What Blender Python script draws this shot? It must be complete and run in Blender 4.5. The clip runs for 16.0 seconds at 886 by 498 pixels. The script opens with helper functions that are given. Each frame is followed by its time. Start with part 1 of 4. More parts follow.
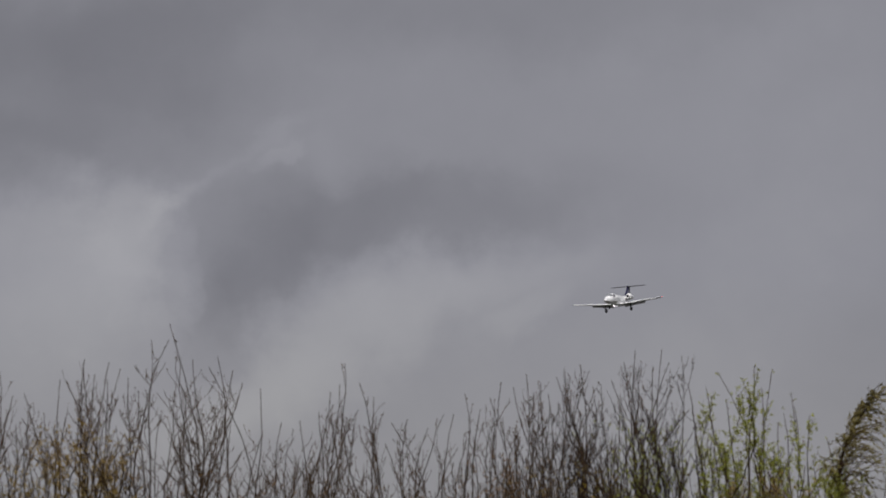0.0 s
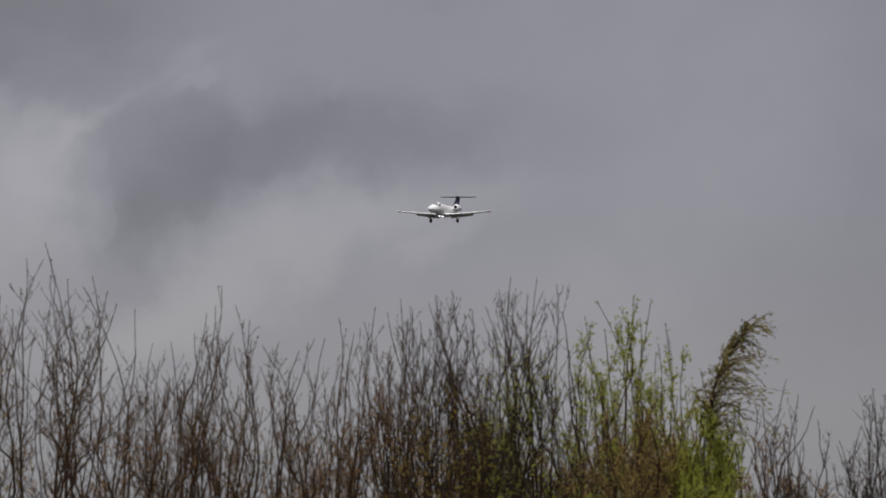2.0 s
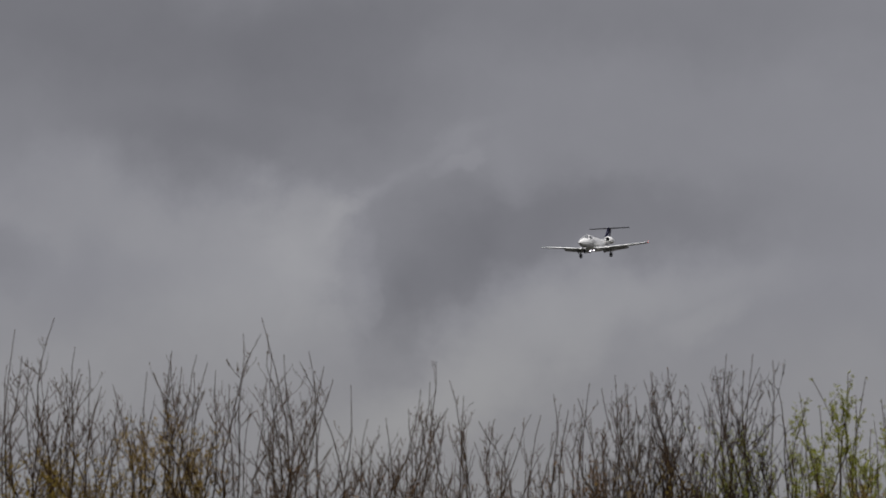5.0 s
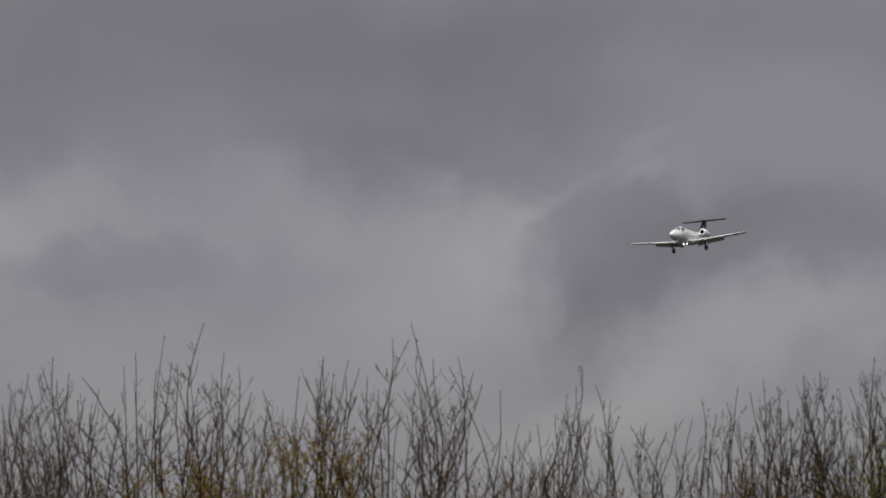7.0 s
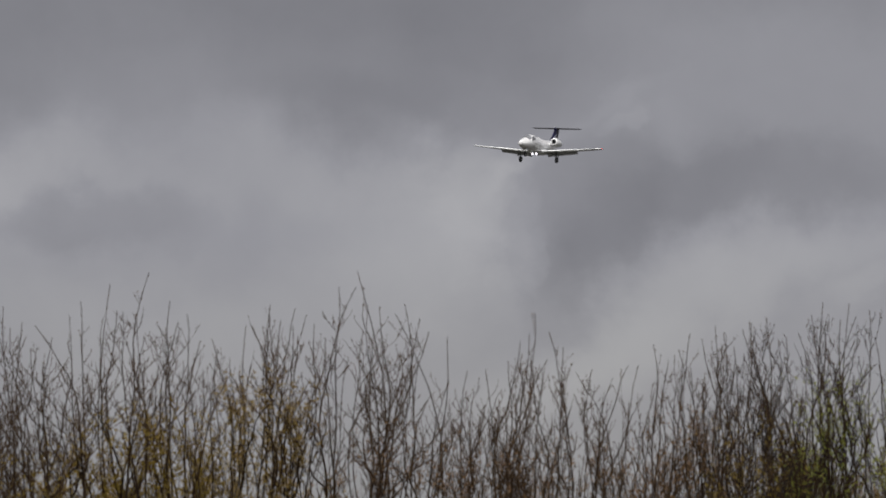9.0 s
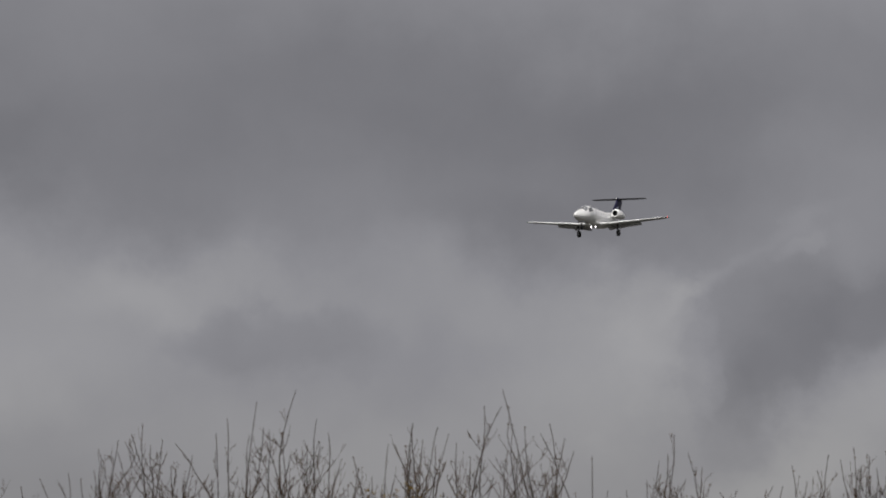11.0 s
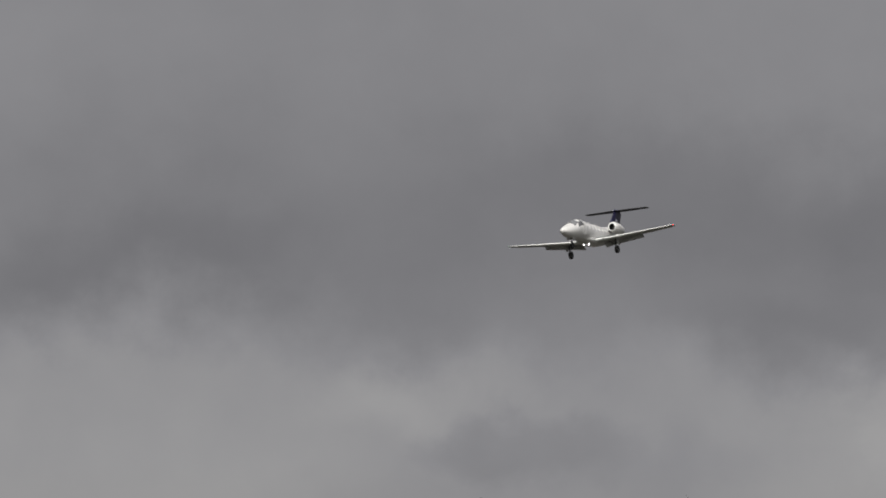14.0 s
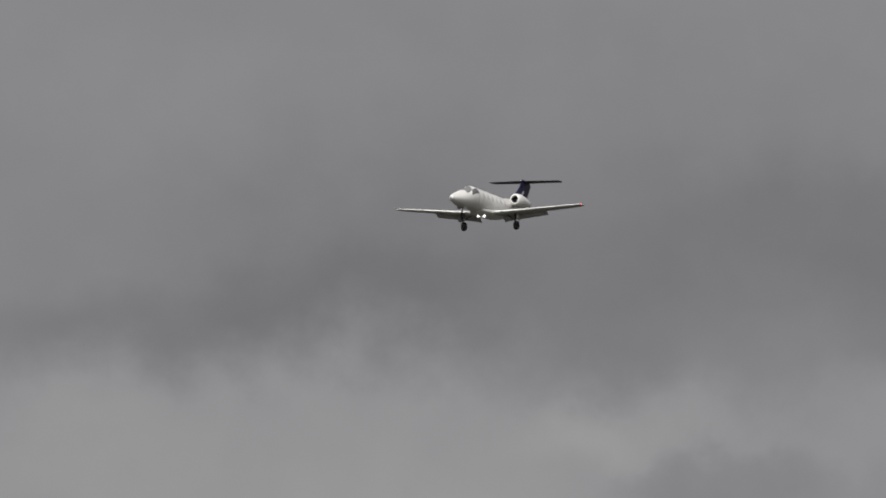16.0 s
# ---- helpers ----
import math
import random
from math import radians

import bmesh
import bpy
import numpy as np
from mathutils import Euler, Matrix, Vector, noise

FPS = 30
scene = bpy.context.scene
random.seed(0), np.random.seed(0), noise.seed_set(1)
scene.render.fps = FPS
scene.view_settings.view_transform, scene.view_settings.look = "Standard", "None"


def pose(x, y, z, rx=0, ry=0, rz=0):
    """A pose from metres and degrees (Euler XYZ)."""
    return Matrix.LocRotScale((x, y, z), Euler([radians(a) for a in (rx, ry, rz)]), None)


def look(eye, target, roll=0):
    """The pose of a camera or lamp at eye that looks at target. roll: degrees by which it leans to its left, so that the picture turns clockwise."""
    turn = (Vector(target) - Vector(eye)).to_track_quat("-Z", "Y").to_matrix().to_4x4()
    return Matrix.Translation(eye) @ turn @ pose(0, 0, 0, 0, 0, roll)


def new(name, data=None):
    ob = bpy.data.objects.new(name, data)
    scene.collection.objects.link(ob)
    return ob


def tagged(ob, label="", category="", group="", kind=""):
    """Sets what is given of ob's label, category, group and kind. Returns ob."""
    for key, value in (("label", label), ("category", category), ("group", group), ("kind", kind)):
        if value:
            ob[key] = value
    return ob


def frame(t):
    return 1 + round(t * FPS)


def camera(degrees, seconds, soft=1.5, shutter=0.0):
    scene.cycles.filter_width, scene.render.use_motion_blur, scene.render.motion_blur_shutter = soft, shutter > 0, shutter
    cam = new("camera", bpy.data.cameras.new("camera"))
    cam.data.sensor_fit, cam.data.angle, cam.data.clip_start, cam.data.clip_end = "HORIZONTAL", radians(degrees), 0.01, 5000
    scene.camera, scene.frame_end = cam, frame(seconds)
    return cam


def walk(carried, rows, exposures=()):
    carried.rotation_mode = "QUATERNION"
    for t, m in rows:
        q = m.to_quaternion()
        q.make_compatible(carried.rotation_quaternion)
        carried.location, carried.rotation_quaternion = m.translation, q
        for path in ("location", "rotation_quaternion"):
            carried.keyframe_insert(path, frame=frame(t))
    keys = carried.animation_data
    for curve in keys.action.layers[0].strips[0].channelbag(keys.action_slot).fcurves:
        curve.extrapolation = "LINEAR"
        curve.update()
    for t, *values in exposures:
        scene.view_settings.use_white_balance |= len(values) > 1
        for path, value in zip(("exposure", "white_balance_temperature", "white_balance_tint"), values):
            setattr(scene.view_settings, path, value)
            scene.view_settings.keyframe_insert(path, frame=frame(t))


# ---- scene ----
cam = camera(5.61, 16.0, soft=1.8)
# a long lens focused on the aircraft: the near hedge is a little soft
cam.data.dof.use_dof, cam.data.dof.focus_distance, cam.data.dof.aperture_fstop = True, 1000.0, 27.0
EYE = 1.7
# seconds, degrees to the left, degrees up, lean
VIEW = (
    (0.00, 1.0683, 4.8062, -0.49),
    (0.20, 0.7659, 4.7585, -0.30),
    (0.30, 0.7859, 4.7936, -0.21),
    (0.50, 0.3552, 4.8801, -0.03),
    (0.70, 0.2730, 4.6687, -0.07),
    (0.80, 0.2899, 4.4578, -0.10),
    (1.00, 0.2210, 4.2964, -0.14),
    (1.20, 0.1080, 4.1978, -0.06),
    (1.30, 0.0292, 4.1678, -0.03),
    (1.50, -0.0225, 4.3078, 0.05),
    (1.70, 0.2414, 4.3415, 0.24),
    (2.00, 0.2855, 4.3311, 0.52),
    (2.50, 0.3447, 4.3296, 0.18),
    (3.00, 0.4418, 4.2801, 0.08),
    (3.20, 0.5201, 4.4812, 0.20),
    (3.50, 0.6487, 4.5959, 0.40),
    (3.80, 0.8287, 4.5935, 0.35),
    (4.00, 0.9313, 4.6015, 0.32),
    (4.50, 1.1899, 4.7755, 0.30),
    (4.70, 1.4229, 4.8184, 0.51),
    (6.80, 2.4452, 4.5348, 0.74),
    (7.00, 2.6005, 4.8174, 0.64),
    (7.25, 2.7417, 4.7686, 0.76),
    (7.50, 2.8734, 4.6643, 0.88),
    (7.70, 2.8518, 4.6413, 0.77),
    (8.00, 2.6854, 4.5623, 0.61),
    (8.30, 2.7105, 4.2481, 0.82),
    (8.50, 2.7286, 4.4479, 0.96),
    (8.70, 2.6651, 4.4768, 0.73),
    (8.80, 2.5383, 4.4806, 0.62),
    (9.00, 2.2720, 4.4867, 0.38),
    (9.25, 2.2520, 4.6569, 0.39),
    (9.50, 1.9579, 4.7409, 0.39),
    (9.70, 2.1028, 4.7233, 0.29),
    (10.00, 2.3025, 4.9523, 0.13),
    (10.20, 2.5644, 4.9834, 0.52),
    (12.30, 3.7621, 5.7259, 0.49),
    (12.50, 3.8489, 5.7127, 0.48),
    (12.80, 4.4588, 5.7488, 0.45),
    (13.00, 4.6261, 5.7828, 0.44),
    (13.20, 4.2567, 5.8782, 0.46),
    (13.50, 3.9975, 5.8941, 0.50),
    (13.70, 4.2086, 5.9072, 0.50),
    (14.00, 4.3624, 5.8976, 0.50),
    (14.20, 4.2322, 5.9601, 0.50),
    (14.50, 4.1023, 5.9622, 0.50),
    (15.00, 4.5118, 6.0322, 0.50),
    (15.50, 4.7845, 6.1573, 0.50),
    (16.00, 5.1328, 6.1692, 0.50),
)
EXPOSURES = ((0.0, -0.04, 6455, 11), (1.0, -0.01, 6455, 11), (1.5, 0.02, 6455, 11), (3.0, 0.01, 6445, 10.5), (3.5, 0.03, 6445, 10.5), (4.5, -0.15, 6485, 10), (7.0, -0.15, 6535, 9.5), (8.0, -0.11, 6555, 9.5), (9.0, 0.10, 6555, 9.5), (9.5, -0.13, 6565, 9), (10.0, -0.10, 6605, 9), (12.5, -0.12, 6695, 8.5), (13.0, -0.12, 6765, 8), (16.0, -0.12, 6845, 7.5))
walk(cam, [(t, pose(0, 0, EYE, 90 + up, 0, left) @ pose(0, 0, 0, 0, 0, lean)) for t, left, up, lean in VIEW], EXPOSURES)

# ---- daylight under a broken overcast ----
world = bpy.data.worlds.new("overcast_sky")
scene.world = world
world.use_nodes = True
wn, wl = world.node_tree.nodes, world.node_tree.links
sky = wn.new("ShaderNodeTexSky")
sky.sky_type, sky.sun_disc = "NISHITA", False
sky.sun_elevation, sky.sun_rotation = radians(50), radians(188)
sky.air_density, sky.dust_density = 1.0, 4.0
mute = wn.new("ShaderNodeHueSaturation")
mute.inputs["Saturation"].default_value = 0.25
wl.new(sky.outputs[0], mute.inputs["Color"])
wl.new(mute.outputs[0], wn["Background"].inputs[0])
wn["Background"].inputs[1].default_value = 0.115

sun = new("sun", bpy.data.lights.new("sun", "SUN"))
sun.data.energy, sun.data.angle, sun.data.color = 2.1, radians(35), (1.0, 0.985, 0.96)
sun.matrix_world = look((-12, -78, 95), (0, 0, 0))


# ---- materials ----
def material(name, colour, rough=0.6, metal=0.0, vary=0.25, scale=6.0, bump=0.0, fine=60.0, glow=None, strength=0.0, coat=0.0, island=0.0, gloss=0.5):
    """A node material: colour broken at two scales by noise, bump, wear."""
    m = bpy.data.materials.new(name)
    m.use_nodes = True
    n, l = m.node_tree.nodes, m.node_tree.links
    b = n["Principled BSDF"]
    b.inputs["Roughness"].default_value, b.inputs["Metallic"].default_value = rough, metal
    b.inputs["Coat Weight"].default_value, b.inputs["Specular IOR Level"].default_value = coat, gloss
    co = n.new("ShaderNodeTexCoord")
    big, small = n.new("ShaderNodeTexNoise"), n.new("ShaderNodeTexNoise")
    big.inputs["Scale"].default_value, small.inputs["Scale"].default_value = scale, fine
    big.inputs["Detail"].default_value = 5
    for t in (big, small):
        l.new(co.outputs["Object"], t.inputs["Vector"])
    add = n.new("ShaderNodeMath")
    add.operation = "MULTIPLY_ADD"
    add.inputs[1].default_value = 0.35
    l.new(small.outputs[0], add.inputs[0])
    l.new(big.outputs[0], add.inputs[2])
    last = add.outputs[0]
    if island:
        geo, mix = n.new("ShaderNodeNewGeometry"), n.new("ShaderNodeMath")
        mix.operation = "MULTIPLY_ADD"
        mix.inputs[1].default_value = island
        l.new(geo.outputs["Random Per Island"], mix.inputs[0])
        l.new(last, mix.inputs[2])
        last = mix.outputs[0]
    ramp = n.new("ShaderNodeValToRGB")
    ramp.color_ramp.elements[0].position, ramp.color_ramp.elements[1].position = 0.35, 1.0 + island * 0.6
    ramp.color_ramp.elements[0].color = (*[c * (1 - vary) for c in colour], 1)
    ramp.color_ramp.elements[1].color = (*[min(1, c * (1 + vary)) for c in colour], 1)
    l.new(last, ramp.inputs[0])
    l.new(ramp.outputs[0], b.inputs["Base Color"])
    if bump:
        bp = n.new("ShaderNodeBump")
        bp.inputs["Strength"].default_value, bp.inputs["Distance"].default_value = bump, 0.01
        l.new(add.outputs[0], bp.inputs["Height"])
        l.new(bp.outputs[0], b.inputs["Normal"])
    if glow:
        b.inputs["Emission Color"].default_value = (*glow, 1)
        b.inputs["Emission Strength"].default_value = strength
    return m


WHITE = material("white_aircraft_paint", (0.85, 0.84, 0.84), 0.28, vary=0.05, scale=1.2, fine=14, coat=0.3)
# white wing greyed: the underside's shade is put into this colour
WING_SHADE = material("shaded_wing_grey", (0.46, 0.46, 0.47), 0.35, vary=0.07, scale=1.5, fine=18)
NAVY = material("navy_blue_tail_paint", (0.010, 0.009, 0.045), 0.55, vary=0.3, scale=2)
PALE_MARK = material("pale_blue_mark", (0.40, 0.41, 0.52), 0.35, vary=0.1, scale=3)
DARK_EDGE = material("dark_grey_paint", (0.085, 0.085, 0.095), 0.6, vary=0.15, scale=3)
GLASS = material("tinted_cockpit_glass", (0.13, 0.13, 0.14), 0.08, vary=0.15, scale=2, coat=0.5)
# same tinted glass, lightened to hold the sky reflected in the front panes
SCREEN = material("sky_paled_screen_glass", (0.24, 0.245, 0.26), 0.07, vary=0.12, scale=2, coat=0.5)
# cabin panes: the sky's reflection is put into this pale base colour
CABIN_GLASS = material("sky_paled_cabin_glass", (0.73, 0.73, 0.75), 0.2, vary=0.15, scale=2)
# near black: the shade within the engine inlets, given as colour
INTAKE = material("intake_shade_black", (0.008, 0.008, 0.01), 0.6, vary=0.2)
FAN_METAL = material("fan_blade_metal", (0.05, 0.05, 0.055), 0.35, metal=0.8, vary=0.2)
STEEL = material("gear_steel", (0.03, 0.03, 0.033), 0.5, metal=0.2, vary=0.2, scale=8)
RUBBER = material("black_tyre_rubber", (0.011, 0.011, 0.012), 0.9, vary=0.3, scale=9)
LAMP = material("lit_landing_lamp", (0.9, 0.9, 0.9), 0.2, glow=(0.93, 0.90, 1.0), strength=8)
TAXI = material("lit_taxi_lamp", (0.9, 0.9, 0.9), 0.2, glow=(1.0, 0.93, 0.95), strength=0.7)
RED_LAMP = material("red_navigation_lamp", (0.7, 0.03, 0.03), 0.2, glow=(1.0, 0.10, 0.10), strength=1.6)
GREEN_LAMP = material("green_navigation_lamp", (0.3, 0.45, 0.35), 0.2, vary=0.1)
SEAM = material("panel_seam", (0.33, 0.33, 0.34), 0.6, vary=0.1)

BARK = material("dark_willow_bark", (0.020, 0.012, 0.007), 0.85, vary=0.5, scale=5, bump=0.5, fine=45, island=0.5, gloss=0.08)
TWIG_RED = material("reddish_brown_twigs", (0.031, 0.018, 0.009), 0.8, vary=0.5, scale=4, fine=40, island=0.6, gloss=0.08)
TWIG_DARK = material("near_black_twigs", (0.012, 0.009, 0.008), 0.85, vary=0.5, scale=4, fine=40, island=0.6, gloss=0.08)
BUD = material("brown_buds", (0.045, 0.027, 0.014), 0.8, vary=0.55, scale=5, island=0.7, gloss=0.08)
LEAF_OLIVE = material("olive_young_leaves", (0.130, 0.088, 0.015), 0.65, vary=0.5, scale=4, island=0.7, gloss=0.08)
LEAF_BROWN = material("brown_budding_leaves", (0.125, 0.072, 0.032), 0.7, vary=0.5, scale=4, island=0.7, gloss=0.08)
LEAF_GREEN = material("fresh_green_leaves", (0.135, 0.142, 0.022), 0.6, vary=0.5, scale=4, island=0.7, gloss=0.08)
LEAF_WILLOW = material("yellow_brown_willow_leaves", (0.150, 0.102, 0.030), 0.6, vary=0.5, scale=4, island=0.7, gloss=0.08)
LEAF_SWEPT = material("olive_brown_swept_leaves", (0.098, 0.080, 0.026), 0.6, vary=0.5, scale=4, island=0.7, gloss=0.08)
LEAF_DARK = material("dark_olive_young_leaves", (0.058, 0.043, 0.014), 0.7, vary=0.5, scale=4, island=0.7, gloss=0.08)
BEACON = material("unlit_red_beacon", (0.25, 0.03, 0.03), 0.2)
# whiter than the wing: light caught by the front edge, held in colour
LEAD = material("lit_edge_white", (0.90, 0.90, 0.90), 0.22, vary=0.05, scale=2)
GRASS = material("rough_spring_grass", (0.045, 0.044, 0.038), 0.9, vary=0.5, scale=0.15, bump=0.6, fine=9, gloss=0.08)


def cloud_material():
    """Broken stratus: soft masses of lit and shaded cloud, their edges torn by noise."""
    m = bpy.data.materials.new("drifting_cloud")
    m.use_nodes = True
    n, l = m.node_tree.nodes, m.node_tree.links
    n.remove(n["Principled BSDF"])

    def maths(op, a, b=None, c=None, clamp=False):
        q = n.new("ShaderNodeMath")
        q.operation, q.use_clamp = op, clamp
        for i, v in enumerate((a, b, c)):
            if v is None:
                continue
            if isinstance(v, (int, float)):
                q.inputs[i].default_value = v
            else:
                l.new(v, q.inputs[i])
        return q.outputs[0]

    uv = n.new("ShaderNodeUVMap")
    uv.uv_map = "sky"

    def noise_at(scale, detail, rough, offset, kind="Fac"):
        mp, t = n.new("ShaderNodeMapping"), n.new("ShaderNodeTexNoise")
        mp.inputs["Location"].default_value = (offset, offset * 0.37, offset * 0.11)
        l.new(uv.outputs[0], mp.inputs[0])
        l.new(mp.outputs[0], t.inputs["Vector"])
        t.inputs["Scale"].default_value, t.inputs["Detail"].default_value, t.inputs["Roughness"].default_value = scale, detail, rough
        return t.outputs[0 if kind == "Fac" else 1]

    def warp(source, amount, base):
        sub, mul, ad = n.new("ShaderNodeVectorMath"), n.new("ShaderNodeVectorMath"), n.new("ShaderNodeVectorMath")
        sub.operation, mul.operation = "SUBTRACT", "SCALE"
        sub.inputs[1].default_value = (0.5, 0.5, 0.5)
        mul.inputs["Scale"].default_value = amount
        l.new(source, sub.inputs[0])
        l.new(sub.outputs[0], mul.inputs[0])
        l.new(mul.outputs[0], ad.inputs[1])
        l.new(base, ad.inputs[0])
        return ad.outputs[0]

    torn = warp(noise_at(1.6, 2, 0.5, 3.1, "Color"), 0.30, uv.outputs[0])
    torn = warp(noise_at(6.5, 5, 0.58, 7.7, "Color"), 0.16, torn)
    total = [0.415]

    def mass(u, v, ru, rv, turn, amount, soft=1.0):
        """One soft mass at (u, v), in sixteenths of a radian across and down."""
        mp, ln = n.new("ShaderNodeMapping"), n.new("ShaderNodeVectorMath")
        mp.vector_type = "TEXTURE"
        mp.inputs["Location"].default_value, mp.inputs["Rotation"].default_value = (u, v, 0), (0, 0, radians(turn))
        mp.inputs["Scale"].default_value = (ru, rv, 1)
        l.new(torn, mp.inputs[0])
        ln.operation = "LENGTH"
        flat = n.new("ShaderNodeVectorMath")
        flat.operation = "MULTIPLY"
        flat.inputs[1].default_value = (1, 1, 0)
        l.new(mp.outputs[0], flat.inputs[0])
        l.new(flat.outputs[0], ln.inputs[0])
        fall = n.new("ShaderNodeMapRange")
        fall.interpolation_type = "SMOOTHSTEP"
        for i, value in enumerate((1.0 - 0.6 * soft if soft < 1 else 0.15, 1.0 + 0.35 * soft, amount, 0.0)):
            fall.inputs[i + 1].default_value = value
        l.new(ln.outputs["Value"], fall.inputs[0])
        total[0] = maths("ADD", fall.outputs[0], total[0])

    mass(-0.674, -0.121, 0.140, 0.120, -30, -0.05, 0.6)
    mass(-0.580, -0.140, 0.210, 0.110, -24, -0.05, 0.8)
    mass(-0.484, 0.179, 1.600, 0.190, 0, 0.05, 1)
    mass(-0.420, -0.160, 0.280, 0.080, -16, -0.07, 0.8)
    mass(-0.704, -0.031, 0.075, 0.090, 0, -0.05, 0.7)
    mass(-0.859, -0.156, 0.090, 0.100, 0, 0.03, 0.8)
    mass(-0.180, -0.225, 0.420, 0.100, -12, -0.045, 1)
    mass(-0.644, -0.306, 0.080, 0.026, -35, 0.05, 1)
    mass(-0.784, -0.206, 0.090, 0.028, -30, 0.07, 1)
    mass(-0.974, -0.101, 0.270, 0.150, 0, 0.135, 1)
    mass(-0.874, -0.151, 0.110, 0.120, 0, 0.045, 0.8)
    mass(-0.464, 0.029, 0.440, 0.095, -22, 0.13, 1)
    mass(-0.209, 0.024, 0.120, 0.035, -35, 0.06, 1)
    mass(0.216, -0.141, 0.520, 0.380, 0, 0.05, 1)
    mass(-1.014, -0.421, 0.420, 0.160, 0, -0.11, 1)
    mass(-1.064, -0.311, 0.250, 0.085, 10, -0.085, 1)
    mass(-1.304, -0.221, 0.320, 0.120, -12, 0.085, 1)
    mass(-1.694, -0.231, 0.220, 0.080, 0, 0.08, 1)
    mass(-1.534, -0.140, 0.170, 0.060, 0, -0.075, 0.9)
    mass(-1.484, 0.039, 0.700, 0.140, 0, 0.08, 1)
    mass(-2.034, -0.461, 0.520, 0.150, 8, -0.06, 1)
    mass(-0.814, -0.481, 0.200, 0.220, 0, -0.05, 1)
    mass(-2.284, -0.165, 0.680, 0.225, -3, 0.13, 0.7)
    mass(-2.484, -0.406, 0.560, 0.095, -6, -0.09, 1)
    mass(-2.284, -0.801, 0.560, 0.170, 0, 0.055, 1)
    mass(-2.034, -0.601, 0.900, 0.420, 0, -0.085, 1)
    mass(-0.484, -0.601, 0.900, 0.130, 0, -0.09, 1)
    mass(-1.284, -0.581, 0.560, 0.150, 0, -0.09, 1)
    mass(-1.634, -0.411, 0.140, 0.200, 20, -0.04, 1)
    mass(0.466, 0.059, 0.260, 0.200, 0, -0.05, 1)
    mass(0.716, -0.291, 0.200, 0.500, 0, -0.06, 1)

    mass(-0.640, -0.262, 0.050, 0.020, -35, 0.05, 0.8)
    mass(-0.760, -0.095, 0.030, 0.055, 10, 0.045, 0.7)
    mass(-0.560, -0.255, 0.045, 0.060, 0, 0.02, 1)

    grain = maths("SUBTRACT", noise_at(2.2, 6, 0.55, 11.3), 0.5)
    wisps = maths("SUBTRACT", noise_at(9.0, 5, 0.6, 19.0), 0.5)
    value = maths("MULTIPLY_ADD", grain, 0.11, total[0])
    value = maths("MULTIPLY_ADD", wisps, 0.05, value)
    ramp = n.new("ShaderNodeValToRGB")
    e = ramp.color_ramp.elements
    e[0].position, e[0].color = 0.0, (0.10, 0.102, 0.118, 1)
    e[1].position, e[1].color = 1.0, (0.56, 0.56, 0.568, 1)
    mid = e.new(0.45)
    mid.color = (0.273, 0.275, 0.305, 1)
    l.new(value, ramp.inputs[0])
    # the cloud low over the horizon is a little warmer
    split, low = n.new("ShaderNodeSeparateXYZ"), n.new("ShaderNodeMapRange")
    l.new(uv.outputs[0], split.inputs[0])
    for i, edge in enumerate((-0.10, 0.35, 0.0, 1.0)):
        low.inputs[i + 1].default_value = edge
    l.new(split.outputs[1], low.inputs[0])
    warm = n.new("ShaderNodeMix")
    warm.data_type, warm.blend_type = "RGBA", "MULTIPLY"
    warm.inputs[7].default_value = (1.01, 1.0, 0.925, 1)
    l.new(low.outputs[0], warm.inputs[0])
    l.new(ramp.outputs[0], warm.inputs[6])
    em = n.new("ShaderNodeEmission")
    l.new(warm.outputs[2], em.inputs[0])
    l.new(em.outputs[0], n["Material Output"].inputs[0])
    return m


CLOUD = cloud_material()


# ---- building helpers ----
def part(name, bm, mat, parent=None, label="", smooth=True):
    """One mesh object from a bmesh, under a thing or a part."""
    me = bpy.data.meshes.new(name)
    bm.to_mesh(me)
    bm.free()
    me.materials.append(mat)
    if smooth:
        me.shade_smooth()
        me.set_sharp_from_angle(angle=radians(35))
    ob = new(name, me)
    ob.parent = parent
    return tagged(ob, label)


def raw(name, verts, faces, mat, parent=None, label="", kind="", smooth=True):
    me = bpy.data.meshes.new(name)
    me.from_pydata(verts, [], faces)
    me.materials.append(mat)
    if smooth:
        me.shade_smooth()
    ob = new(name, me)
    ob.parent = parent
    return tagged(ob, label, kind=kind)


def loft(rings, caps=True, close=True):
    """A bmesh skin over rings of equal length."""
    bm = bmesh.new()
    rows = [[bm.verts.new(p) for p in r] for r in rings]
    n = len(rows[0])
    for a, b in zip(rows, rows[1:]):
        for i in range(n if close else n - 1):
            j = (i + 1) % n
            bm.faces.new((a[i], a[j], b[j], b[i]))
    if caps:
        bm.faces.new(rows[0][::-1])
        bm.faces.new(rows[-1])
    bmesh.ops.recalc_face_normals(bm, faces=bm.faces)
    return bm


def ellipse(x, y, z, ry, rz, n=28, flat=1.0):
    return [(x, y + ry * math.cos(2 * math.pi * i / n), z + rz * math.sin(2 * math.pi * i / n) * (flat if math.sin(2 * math.pi * i / n) < 0 else 1)) for i in range(n)]


def rod(p, q, r1, r2=None, n=10):
    """A round bar from p to q."""
    p, q = Vector(p), Vector(q)
    d = (q - p).normalized()
    a = d.orthogonal().normalized()
    b = d.cross(a)
    r2 = r1 if r2 is None else r2
    return loft([[tuple(c + (a * math.cos(t) + b * math.sin(t)) * r) for t in [2 * math.pi * i / n for i in range(n)]] for c, r in ((p, r1), (q, r2))])


